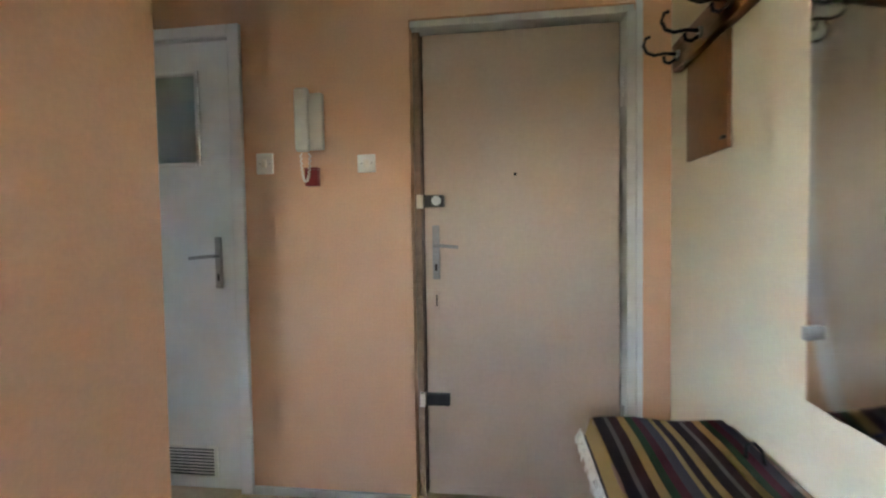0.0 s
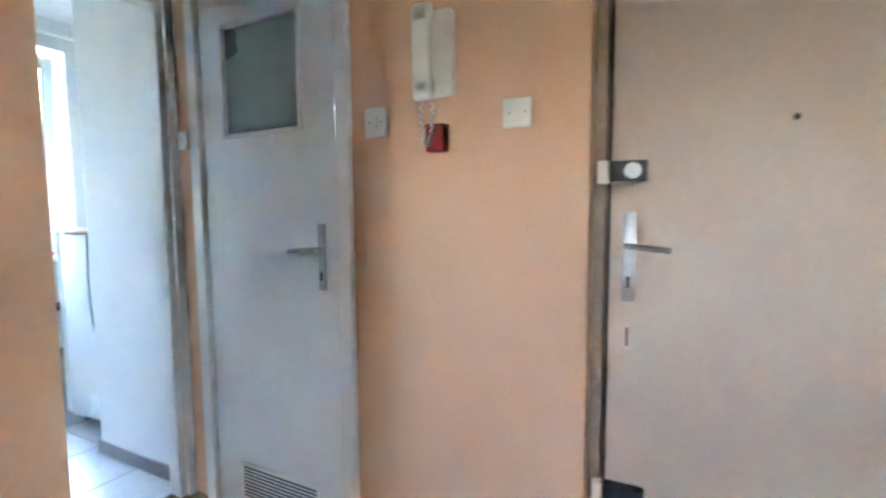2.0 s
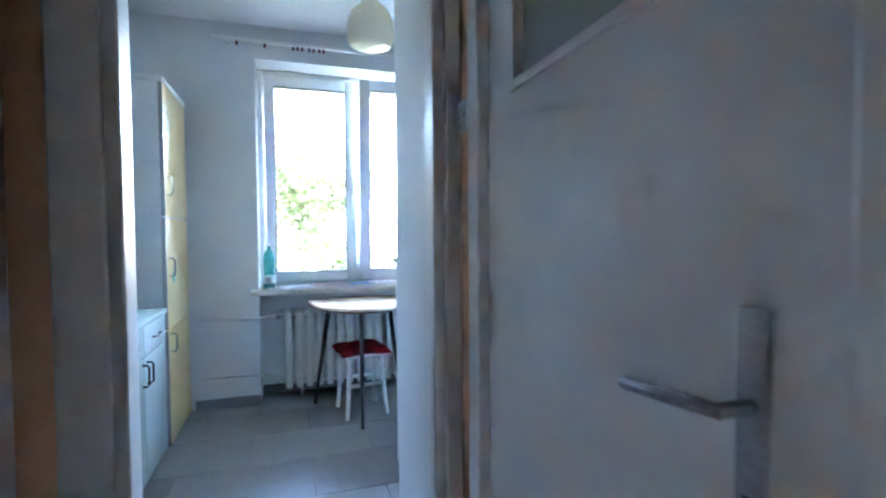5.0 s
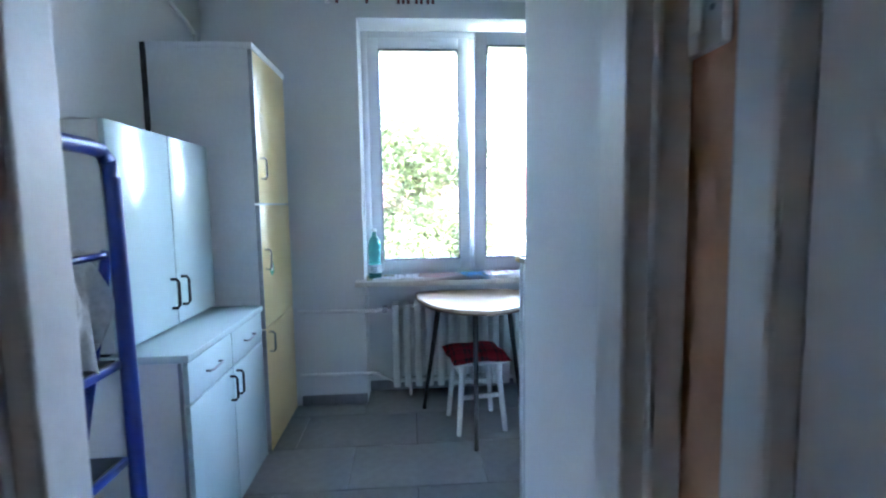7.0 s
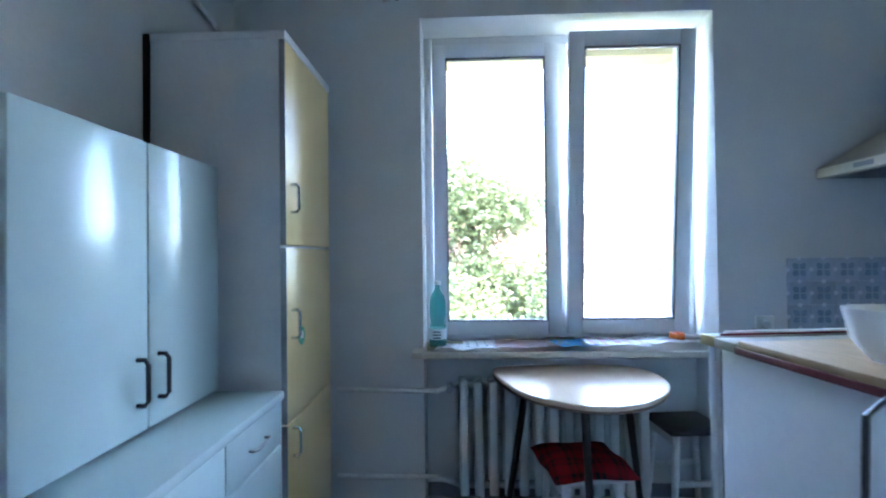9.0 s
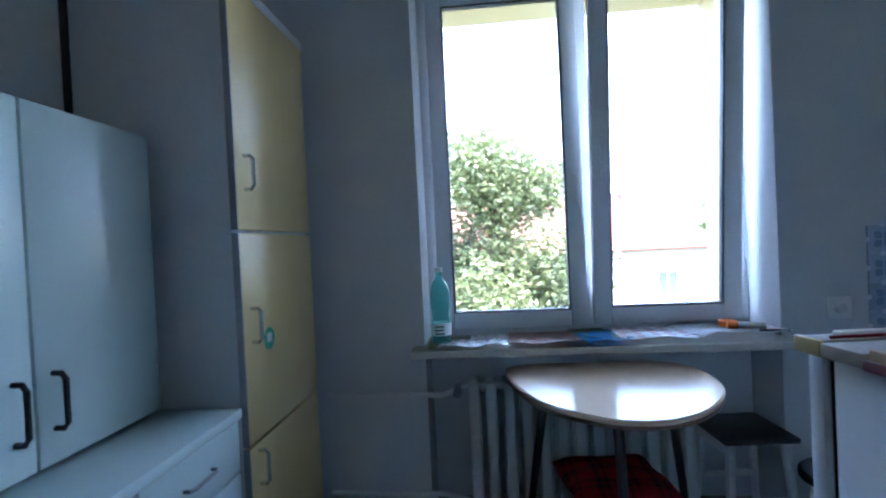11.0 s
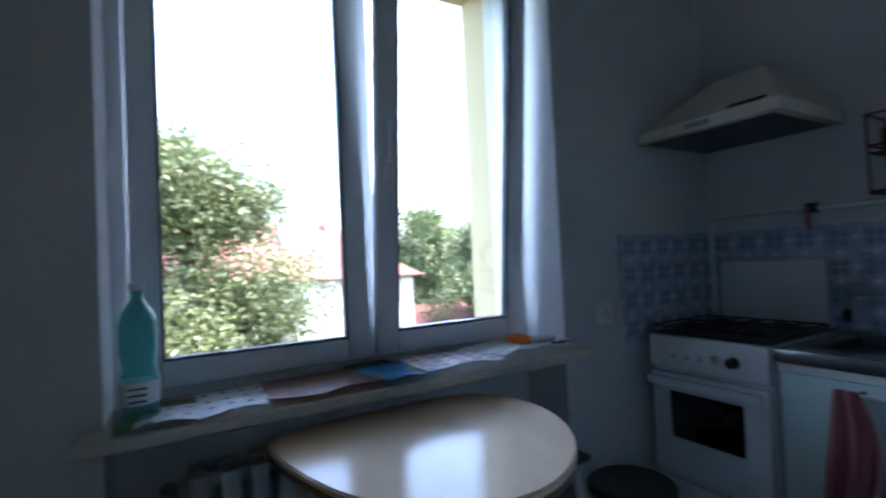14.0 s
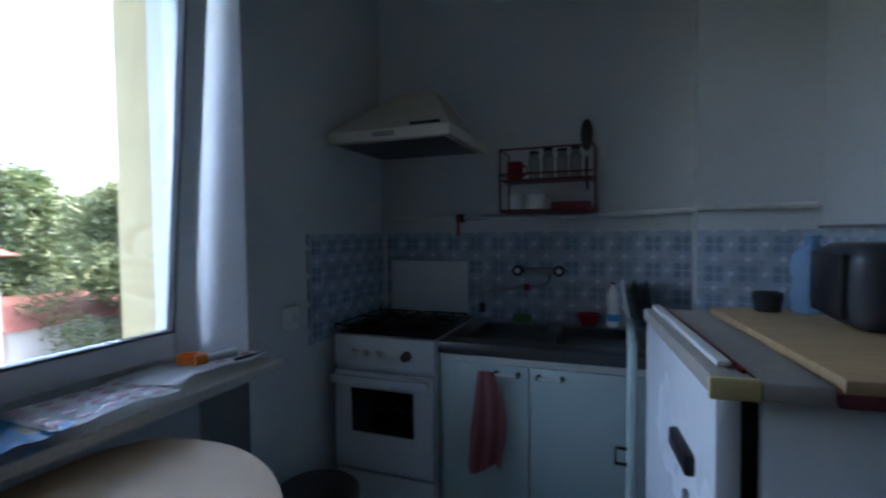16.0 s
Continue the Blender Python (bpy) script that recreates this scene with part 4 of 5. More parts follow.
tp = thing("wall_tap", (-2.33, 4.23, 1.07), "old chrome wall tap with two white cross knobs", "tap")
part("body", rod((-2.43, 4.205, 1.075), (-2.25, 4.205, 1.075), 0.016), CHROME, tp)
for x in (-2.43, -2.25):
    k = part("knob", rod((x, 4.13, 1.08), (x, 4.18, 1.08), 0.025, 0.022, 12), DARK_METAL, tp, "dark tap knob")
    part("knob_cap", rod((x, 4.125, 1.08), (x, 4.1305, 1.08), 0.012), CERAMIC, k, "white cap")
    part("stem", rod((x, 4.18, 1.075), (x, 4.238, 1.075), 0.014), CHROME, tp)
part("spout", tube([(-2.30, 4.20, 1.06), (-2.30, 4.17, 1.03), (-2.32, 4.14, 1.015), (-2.54, 4.05, 0.997), (-2.562, 4.04, 0.987), (-2.567, 4.035, 0.94)], 0.008), CHROME, tp)
part("spout_ring", rod((-2.375, 4.118, 1.010), (-2.40, 4.108, 1.008), 0.015), RED, tp)
part("nozzle", rod((-2.567, 4.035, 0.905), (-2.567, 4.035, 0.945), 0.013), BLACK, tp)

gp = thing("gas_pipe", (-2.5, 4.23, 1.32), "white painted gas pipe along the wall with a valve", "pipe")
part("pipe", tube([(-3.135, 4.22, 0.88), (-3.135, 4.22, 1.30), (-3.12, 4.22, 1.318), (-2.0, 4.22, 1.325), (-1.74, 4.22, 1.335), (-1.72, 4.10, 1.337), (-1.34, 4.10, 1.34)], 0.011), PIPE_WHITE, gp)
vl = part("valve", box(-2.745, -2.705, 4.205, 4.236, 1.300, 1.340, 0.005), DARK_METAL, gp, "dark gas valve")
part("valve_lever", box(-2.735, -2.722, 4.19, 4.204, 1.235, 1.33, 0.003), RED, vl)

hd = thing("range_hood", (-2.9, 4.0, 1.6), "cream enamel range hood in the corner over the stove", "range hood")
b = bmesh.new()
lo = [b.verts.new(p) for p in ((-3.165, 3.77, 1.678), (-2.617, 3.77, 1.678), (-2.617, 4.255, 1.678), (-3.165, 4.255, 1.678))]
hi = [b.verts.new(p) for p in ((-3.00, 4.08, 1.90), (-2.80, 4.08, 1.90), (-2.80, 4.255, 1.90), (-3.00, 4.255, 1.90))]
for k in range(4):
    b.faces.new((lo[k], lo[(k + 1) % 4], hi[(k + 1) % 4], hi[k]))
b.faces.new(hi), b.faces.new(lo[::-1])
part("canopy", b, HOOD, hd, smooth=False)
part("rim", box(-3.168, -2.614, 3.765, 4.256, 1.632, 1.6775, 0.004), HOOD, hd)
part("filter", box(-3.13, -2.65, 3.80, 4.22, 1.626, 1.6315), GASKET, hd, "grey filter underside")
part("badge", box(-2.95, -2.85, 3.7625, 3.7648, 1.645, 1.665), CHROME, hd, "bright metal badge")
part("switch_strip", box(-2.79, -2.66, 3.775, 3.80, 1.6785, 1.695, 0.003), BLACK, hd)

rk = thing("wire_rack", (-2.3, 4.1, 1.33), "dark red wire wall rack holding mugs and jars", "rack")
RX0, RX1, RY0, RY1 = -2.49, -2.10, 4.06, 4.235
for z in (1.345, 1.50, 1.605):
    part("hoop", tube([(RX0, RY1, z), (RX0, RY0, z), (RX1, RY0, z), (RX1, RY1, z)], 0.004, 6), RACK_RED, rk)
for x, y in ((RX0, RY0), (RX1, RY0), (RX0, RY1), (RX1, RY1)):
    part("upright", rod((x, y, 1.335), (x, y, 1.61), 0.004, n=6), RACK_RED, rk)
for z in (1.34, 1.478):
    part("shelf", box(RX0, RX1, RY0, RY1, z - 0.006, z, 0.002), RACK_RED, rk, "dark red shelf")
def mug(x, z, material, r, h, lab):
    th = thing("mug", (x, 4.13, z), lab, "mug", "rack mugs")
    part("cup", lathe((x, 4.13, z), [(r * 0.8, 0), (r, 0.01), (r, h), (r * 0.9, h), (r * 0.88, 0.012), (0.002, 0.011)], 20), material, th)
    part("ear", tube([(x + r * 0.9, 4.13, z + h * 0.8), (x + r * 1.5, 4.13, z + h * 0.75), (x + r * 1.55, 4.13, z + h * 0.35), (x + r * 0.9, 4.13, z + h * 0.2)], 0.005, 6), material, th)
mug(-2.43, 1.3405, CERAMIC, 0.034, 0.075, "white patterned mug on the wire rack")
mug(-2.345, 1.3405, CERAMIC, 0.036, 0.075, "white mug with dark print on the rack")
mug(-2.44, 1.4785, RED, 0.034, 0.08, "dark red mug on the upper rack shelf")
for x, h in ((-2.355, 0.11), (-2.295, 0.12), (-2.235, 0.115), (-2.18, 0.12)):
    j = thing("jar", (x, 4.13, 1.4785), "clear glass jar on the upper rack shelf", "jar", "rack jars")
    part("glass", lathe((x, 4.13, 1.4785), [(0.022, 0), (0.025, 0.004), (0.025, h * 0.8), (0.018, h * 0.88), (0.018, h)], 18), GLASSWARE, j)
    part("lid", lathe((x, 4.13, 1.4785 + h), [(0.02, 0.0005), (0.02, 0.012), (0.004, 0.013)], 18), DARK_METAL, j)
solo("red_tray", box(-2.28, -2.115, 4.09, 4.20, 1.3405, 1.380, 0.012, seg=3), RACK_RED, "dark red oval dish on the lower rack shelf", "dish")
pn = thing("hanging_pan", (-2.105, 4.1, 1.6), "dark oval pan lid hung on the rack end", "pan")
g = lathe((0, 0, 0), [(0.004, -0.006), (0.05, -0.005), (0.055, 0), (0.05, 0.004), (0.004, 0.006)], 24, m=Matrix.Diagonal((0.45, 1.15, 1, 1)))
bmesh.ops.transform(g, matrix=pose(-2.13, 4.048, 1.64, 90, 0, 0), verts=g.verts)
part("plate", g, DARK_METAL, pn)
part("grip", tube([(-2.13, 4.048, 1.555), (-2.13, 4.045, 1.48), (-2.125, 4.045, 1.42)], 0.006), DARK_METAL, pn)

# ---- fridge and what stands on it ----
FX0, FX1, FY0, FY1, FT = -1.909, -1.47, 2.595, 3.03, 1.083
fr = thing("refrigerator", (-1.7, 2.8, 0), "old low white refrigerator with a dark slot handle", "refrigerator")
part("body", box(FX0 + 0.045, FX1, FY0, FY1, 0.04, FT, 0.006), STOVE, fr)
part("gasket", box(FX0 + 0.0285, FX0 + 0.0448, FY0 + 0.012, FY1 - 0.012, 0.05, FT - 0.01), SHADOW_GAP, fr)
dr = part("door", box(FX0, FX0 + 0.028, FY0, FY1, 0.05, FT, 0.008), STOVE, fr)
part("handle", box(FX0 - 0.012, FX0 + 0.001, FY0 + 0.072, FY0 + 0.165, 0.958, 0.985, 0.004), DARK_METAL, dr, "dark slot handle")
part("latch", box(FX0 - 0.006, FX0 + 0.001, FY0 + 0.10, FY0 + 0.112, 0.855, 0.925, 0.002), CHROME, dr)
for x in (FX0 + 0.08, FX1 - 0.06):
    for y in (FY0 + 0.03, FY1 - 0.07):
        part("foot", rod((x + 0.02, y + 0.02, 0), (x + 0.02, y + 0.02, 0.04), 0.016), BLACK, fr)
fc = thing("filler_cabinet", (-1.38, 2.8, 0), "narrow white cupboard between the refrigerator and wall", "cabinet")
part("body", box(-1.435, -1.318, FY0, FY1 + 0.1, 0.0, FT, 0.003), CAB_SIDE, fc)
# dark box put in for the shade between refrigerator and cupboard
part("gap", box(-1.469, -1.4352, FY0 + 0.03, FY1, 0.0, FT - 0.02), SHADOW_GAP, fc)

cb = thing("power_cable", (-1.40, 2.53, 0.6), "dark power cable hanging down from the refrigerator top", "cable")
part("wire", tube([(-1.40, 2.62, 1.112), (-1.40, 2.545, 1.118), (-1.40, 2.515, 1.095), (-1.397, 2.51, 1.0), (-1.402, 2.508, 0.85), (-1.398, 2.51, 0.72), (-1.40, 2.52, 0.60), (-1.405, 2.58, 0.52)], 0.004), BLACK, cb)

def board(name, x0, x1, y0, y1, z0, z1, material, label, edge=None):
    th = thing(name, ((x0 + x1) / 2, (y0 + y1) / 2, z0), label, "board")
    part("panel", box(x0, x1, y0, y1, z0, z1, 0.003), material, th)
    if edge:
        part("edge", box(x0 - 0.004, x1 + 0.004, y0 - 0.008, y0 - 0.0005, z0 - 0.001, z1 + 0.001, 0.003), edge, th)
board("trim_board", FX0 - 0.004, FX0 + 0.036, FY0 - 0.004, FY1, FT, FT + 0.022, BOARD_GREY, "grey-beige board strip on the refrigerator", YELLOW)
solo("white_moulding", box(FX0 + 0.010, FX0 + 0.026, FY0 + 0.03, FY1, FT + 0.0225, FT + 0.030, 0.003), PLASTIC_WHITE, "white plastic moulding lying on the board", "moulding")
solo("red_edge_strip", box(FX0 + 0.029, FX0 + 0.033, FY0 + 0.01, FY1, FT + 0.0225, FT + 0.027, 0.001), RED, "thin dark red strip on the board", "strip")
board("grey_board", FX0 + 0.040, -1.805, FY0 - 0.012, FY1 + 0.01, FT, FT + 0.020, BOARD_GREY, "grey-beige shelf board on the refrigerator")
board("wood_board", -1.800, -1.345, FY0 - 0.006, FY1 + 0.03, FT, FT + 0.012, BOARD, "light wooden board on the refrigerator", RACK_RED)
board("wood_board", -1.794, -1.350, FY0 - 0.002, FY1 + 0.02, FT + 0.0125, FT + 0.026, BOARD, "light wooden board on top of another", BOARD)
TOPZ = FT + 0.0265
rd = thing("small_radio", (-1.52, 2.74, TOPZ), "dark grey rounded countertop appliance on the boards", "radio")
part("body", box(-1.70, -1.46, 2.84, 3.01, TOPZ, TOPZ + 0.125, 0.03, seg=4), APPLIANCE, rd)
part("front", box(-1.708, -1.695, 2.865, 2.985, TOPZ + 0.015, TOPZ + 0.11, 0.005), BLACK, rd, "black front panel")
bw = thing("white_bowl", (-1.60, 2.66, TOPZ), "white ceramic bowl on the boards", "bowl")
part("dish", lathe((-1.60, 2.735, TOPZ), [(0.035, 0), (0.04, 0.006), (0.062, 0.035), (0.072, 0.085), (0.068, 0.085), (0.058, 0.037), (0.002, 0.012)], 28), CERAMIC, bw)
solo("bread_board", box(-1.605, -1.590, 2.735, 2.79, TOPZ + 0.014, TOPZ + 0.135, 0.006), BOARD, "small light wooden board standing in the bowl", "board")

def bottle(x, y, z, r, h, body, cap, label, band=None, neck=0.35, name="bottle"):
    th = thing(name, (x, y, z), label, "bottle")
    bd = part("body", lathe((x, y, z), [(r * 0.85, 0), (r, 0.01), (r, h * 0.30), (r * 0.86, h * 0.36), (r * 0.86, h * 0.42), (r, h * 0.50), (r * 0.98, h * 0.68), (r * 0.80, h * 0.78), (r * neck, h * 0.87), (r * neck, h * 0.94)], 24), body, th)
    bd.visible_shadow = False
    part("cap", lathe((x, y, z + h * 0.94), [(r * neck * 1.15, 0.0005), (r * neck * 1.15, h * 0.055), (r * 0.05, h * 0.06)], 16), cap, th)
    if band:
        part("label", lathe((x, y, z + h * 0.13), [(r * 1.02, 0), (r * 1.025, h * 0.16)], 24), band, th, "printed label band")
        for k in range(3):
            part("print_bar", box(x + r * 1.0, x + r * 1.04, y - r * 0.5, y + r * 0.4, z + h * (0.15 + 0.045 * k), z + h * (0.165 + 0.045 * k)), BLACK, th)
bottle(-3.20, 1.935, 0.8295, 0.042, 0.33, BOTTLE, PLASTIC_WHITE, "green plastic bottle with a label on the sill", PAPER)
bottle(-1.69, 3.035, TOPZ, 0.032, 0.135, BOTTLE_BLUE, BOTTLE_BLUE, "blue plastic water bottle on the boards")
bottle(-2.03, 4.17, 0.8465, 0.026, 0.19, CERAMIC, RED, "dish soap bottle behind the sink", PAPER_BLUE)
solo("black_cup", lathe((-1.755, 3.03, TOPZ), [(0.020, 0), (0.025, 0.03), (0.022, 0.034), (0.002, 0.008)], 18), BLACK, "small black cup on the boards", "cup")
pr = thing("plate_stack", (-1.93, 4.17, 0.8465), "plates leaning at the end of the sink", "plates")
for k in range(3):
    g = lathe((0, 0, 0), [(0.003, 0), (0.07, 0.003), (0.10, 0.014), (0.10, 0.017), (0.07, 0.006), (0.003, 0.004)], 28)
    bmesh.ops.transform(g, matrix=pose(-1.99 + 0.045 * k, 4.16, 0.952, 0, 80, 0), verts=g.verts)
    part("plate", g, [CERAMIC, BLACK, DARK_METAL][k], pr)
solo("green_sponge", box(-2.46, -2.38, 4.15, 4.20, 0.8465, 0.876, 0.006), GREEN_SPONGE, "green sponge behind the sink bowl", "sponge")
solo("red_bowl", lathe((-2.13, 4.17, 0.8465), [(0.03, 0), (0.045, 0.03), (0.05, 0.05), (0.04, 0.045), (0.002, 0.01)], 20), RED, "small red bowl behind the sink", "bowl")
lp = thing("leaning_panel", (-1.97, 3.2, 0), "white cabinet door panel leaning beside the refrigerator", "panel")
part("panel", box(-1.985, -1.967, 3.10, 3.40, 0.42, 1.02, 0.003), LAMINATE, lp)
part("lower_panel", box(-1.985, -1.967, 3.10, 3.40, 0.0, 0.416, 0.003), LAMINATE, lp)
part("handle", tube([(-1.985, 3.14, 0.74), (-2.01, 3.14, 0.74), (-2.01, 3.22, 0.74), (-1.985, 3.22, 0.74)], 0.004), DARK_METAL, lp)

# the refrigerator and its load stand slightly askew
askew = Matrix.Translation((FX0, FY0, 0)) @ pose(0, 0, 0, 0, 0, 6) @ Matrix.Translation((-FX0, -FY0, 0))
for ob in [o for o in scene.objects if o.parent is None and o.name.split(".")[0] in ("refrigerator", "trim_board", "white_moulding", "red_edge_strip", "grey_board", "wood_board")]:
    ob.matrix_basis = askew @ ob.matrix_basis

# ---- papers on the sill ----
def paper(y0, y1, x0, x1, turn, material, label, k, prints=None, h=0.003):
    z = 0.8295 + 0.0012 * k
    th = thing("magazine" if h > 0.002 else "paper_sheet", ((x0 + x1) / 2, (y0 + y1) / 2, z), label, "paper", "papers on the sill")
    m = Matrix.Translation(((x0 + x1) / 2, (y0 + y1) / 2, 0)) @ pose(0, 0, 0, 0, 0, turn)
    w, d = (x1 - x0) / 2, (y1 - y0) / 2
    g = grid_sheet(lambda u, v: Vector((-w + 2 * w * u, -d + 2 * d * v, z + h + 0.010 * u * u * math.sin(4 * v + k) ** 2 + 0.002 * math.sin(9 * v + 5 * u) ** 2)), 10, 10)
    bmesh.ops.solidify(g, geom=g.faces[:], thickness=h)
    bmesh.ops.transform(g, matrix=m, verts=g.verts)
    sh = part("sheet", g, material, th)
    if prints:
        pm, nx, ny, s = prints
        for i in range(nx):
            for j in range(ny):
                cx, cy = -w + 2 * w * (i + 0.6) / (nx + 0.4), -d + 2 * d * (j + 0.5) / ny
                u, v = (cx + w) / (2 * w), (cy + d) / (2 * d)
                zz = z + h + 0.010 * u * u * math.sin(4 * v + k) ** 2 + 0.002 * math.sin(9 * v + 5 * u) ** 2 + 0.0022
                g = slab([(cx + s * math.cos(a) * 0.7, cy + s * math.sin(a)) for a in np.linspace(0, 2 * math.pi, 9)[:-1]], zz, zz + 0.0006)
                bmesh.ops.transform(g, matrix=m, verts=g.verts)
                part("print", g, pm, sh)
paper(1.88, 2.12, -3.33, -3.09, 4, PAPER_OLIVE, "dark printed magazine page on the sill", 0)
paper(1.93, 2.10, -3.25, -3.088, -6, PAPER, "white page with small red prints on the sill", 3, (PAPER_PINK, 2, 4, 0.009))
paper(2.06, 2.24, -3.32, -3.085, 3, PAPER, "white page with small dark prints on the sill", 6, (BLACK, 3, 4, 0.007))
paper(2.22, 2.52, -3.33, -3.09, -2, PAPER_BROWN, "glossy brown magazine page on the sill", 8)
paper(2.50, 2.66, -3.37, -3.12, 8, PAPER_OLIVE, "olive cover under the blue magazine", 10)
paper(2.51, 2.69, -3.28, -3.075, 10, PAPER_BLUE, "bright blue round printed magazine on the sill", 13)
paper(2.66, 2.95, -3.32, -3.08, -4, PAPER, "white page with pink printed pattern on the sill", 15, (PAPER_PINK, 4, 5, 0.018))
paper(2.93, 3.14, -3.34, -3.12, 12, PAPER, "loose white sheet on the sill", 19)
paper(3.12, 3.31, -3.28, -3.10, -5, PAPER, "thin crumpled sheet at the sill's end", 20, (PAPER_PINK, 2, 2, 0.02))
gl = thing("glue_tube", (-3.22, 3.15, 0.86), "white tube with an orange cap on the papers", "tube")
part("tube", rod((-3.20, 3.145, 0.874), (-3.17, 3.235, 0.874), 0.012, 0.015, 16), PLASTIC_WHITE, gl)
part("cap", rod((-3.212, 3.108, 0.874), (-3.2005, 3.1435, 0.874), 0.016, 0.017, 16), ORANGE, gl, "orange cap")
solo("orange_tape_ring", lathe((-3.255, 3.13, 0.858), [(0.028, 0), (0.035, 0.002), (0.035, 0.026), (0.028, 0.028), (0.024, 0.026), (0.024, 0.002)], 20), ORANGE, "orange plastic ring on the sill papers", "tape")
solo("pen", tube([(-3.13, 3.19, 0.864), (-3.11, 3.29, 0.864)], 0.004), BLACK, "thin black pen on the sill papers", "pen")

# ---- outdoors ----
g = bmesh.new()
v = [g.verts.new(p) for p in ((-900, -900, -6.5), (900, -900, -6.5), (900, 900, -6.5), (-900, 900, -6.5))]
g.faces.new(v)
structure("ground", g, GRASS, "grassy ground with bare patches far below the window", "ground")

def tree(x, y, base, top, radius, n, seed, leaf, label, leaf_size=0.13, low=0.35):
    rnd = random.Random(seed)
    th = thing("tree", (x, y, base), label, "tree", "trees outside")
    h = top - base
    trunk = tube([(x, y, base), (x + 0.1, y + 0.05, base + h * 0.3), (x - 0.05, y, base + h * 0.55), (x, y + 0.1, base + h * 0.85)], 0.2)
    for vert in trunk.verts:
        k = (vert.co.z - base) / h
        c = Vector((x, y, vert.co.z))
        vert.co = c + (vert.co - c) * (1.25 - k)
    tk = part("trunk", trunk, BARK, th)
    clumps = []
    for i in range(58):
        a, k = rnd.uniform(0, 2 * math.pi), rnd.uniform(low, 1.0)
        prof = math.sin(math.pi * min(1, (k - low) / (1 - low) * 0.85 + 0.13)) ** 0.7
        d = radius * prof * rnd.uniform(0.35, 0.95)
        c = Vector((x + d * math.cos(a), y + d * math.sin(a), base + h * k - rnd.uniform(0.0, 0.5)))
        clumps.append((c, radius * rnd.uniform(0.25, 0.46)))
        if i < 14:
            s = Vector((x, y, base + h * max(0.2, k - 0.22)))
            part("limb", tube([s, (s + c) / 2 + Vector((0, 0, 0.15)), c], 0.04 + 0.02 * (1 - k), 5), BARK, th)
    verts, faces = [], []
    for i in range(n):
        c, r = clumps[rnd.randrange(len(clumps))]
        d = Vector((rnd.gauss(0, 1), rnd.gauss(0, 1), rnd.gauss(0, 0.8)))
        d = d.normalized() * r * rnd.uniform(0.35, 1.1)
        p = c + d
        a = Vector((rnd.gauss(0, 1), rnd.gauss(0, 1), rnd.gauss(0, 0.5))).normalized()
        b2 = a.cross(Vector((rnd.gauss(0, 1), rnd.gauss(0, 1), rnd.gauss(0, 1)))).normalized()
        s = leaf_size * rnd.uniform(0.6, 1.3)
        k = len(verts)
        verts += [p - a * s, p + b2 * s * 0.45, p + a * s, p - b2 * s * 0.45]
        faces.append((k, k + 1, k + 2, k + 3))
    me = bpy.data.meshes.new("crown")
    me.from_pydata([vv - ORG[th] for vv in verts], [], faces)
    me.materials.append(leaf)
    cw = new("crown", me)
    cw.parent = th
    tagged(cw, kind="stuff")

tree(-14.0, 2.35, -6.5, 4.3, 2.65, 70000, 3, LEAF, "tall leafy green tree outside the window", 0.078, 0.22)
tree(-15.5, -1.6, -6.5, 4.6, 2.9, 42000, 8, LEAF, "leafy tree beside the tallest tree", 0.09, 0.25)
tree(-40.0, 22.0, -6.5, 5.6, 4.4, 26000, 12, LEAF_DARK, "dark leafy tree behind the white house", 0.2, 0.12)
tree(-31.0, 22.5, -6.5, 4.6, 4.0, 26000, 14, LEAF, "sunlit leafy tree beside the white house", 0.16, 0.06)
tree(-26.0, 25.5, -6.5, 3.2, 3.0, 26000, 15, LEAF, "sunlit bushy tree beyond the house", 0.16, 0.05)
tree(-48.0, 32.0, -6.5, 4.4, 4.5, 26000, 16, LEAF_DARK, "distant dark tree behind the others", 0.25, 0.2)

ho = thing("white_house", (-35, 8, -6.5), "white two-storey house with a pale red hipped roof", "house")
HX0, HX1, HY0, HY1, HE = -40.0, -30.0, -4.0, 15.9, 0.35
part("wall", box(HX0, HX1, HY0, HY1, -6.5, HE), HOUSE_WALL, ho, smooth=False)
b = bmesh.new()
o = 0.5
lo = [b.verts.new(p) for p in ((HX0 - o, HY0 - o, HE), (HX1 + o, HY0 - o, HE), (HX1 + o, HY1 + o, HE), (HX0 - o, HY1 + o, HE))]
r0, r1 = b.verts.new((-35, HY0 + 4.5, 4.1)), b.verts.new((-35, HY1 - 4.5, 4.1))
b.faces.new((lo[1], lo[2], r1, r0)), b.faces.new((lo[3], lo[0], r0, r1)), b.faces.new((lo[0], lo[1], r0)), b.faces.new((lo[2], lo[3], r1)), b.faces.new(lo[::-1])
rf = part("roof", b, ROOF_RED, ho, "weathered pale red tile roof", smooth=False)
part("gutter", rod((HX1 + o + 0.05, HY0 - o, HE), (HX1 + o + 0.05, HY1 + o, HE), 0.09), ROOF_RED, ho)
for x, y, z in ((-33.0, 8.6, 5.0), (-34.5, 11.9, 4.7), (-34.5, 13.2, 4.7)):
    cm = part("chimney", box(x - 0.45, x + 0.45, y - 0.4, y + 0.4, 1.4, z), HOUSE_WALL, rf, "white rendered chimney", smooth=False)
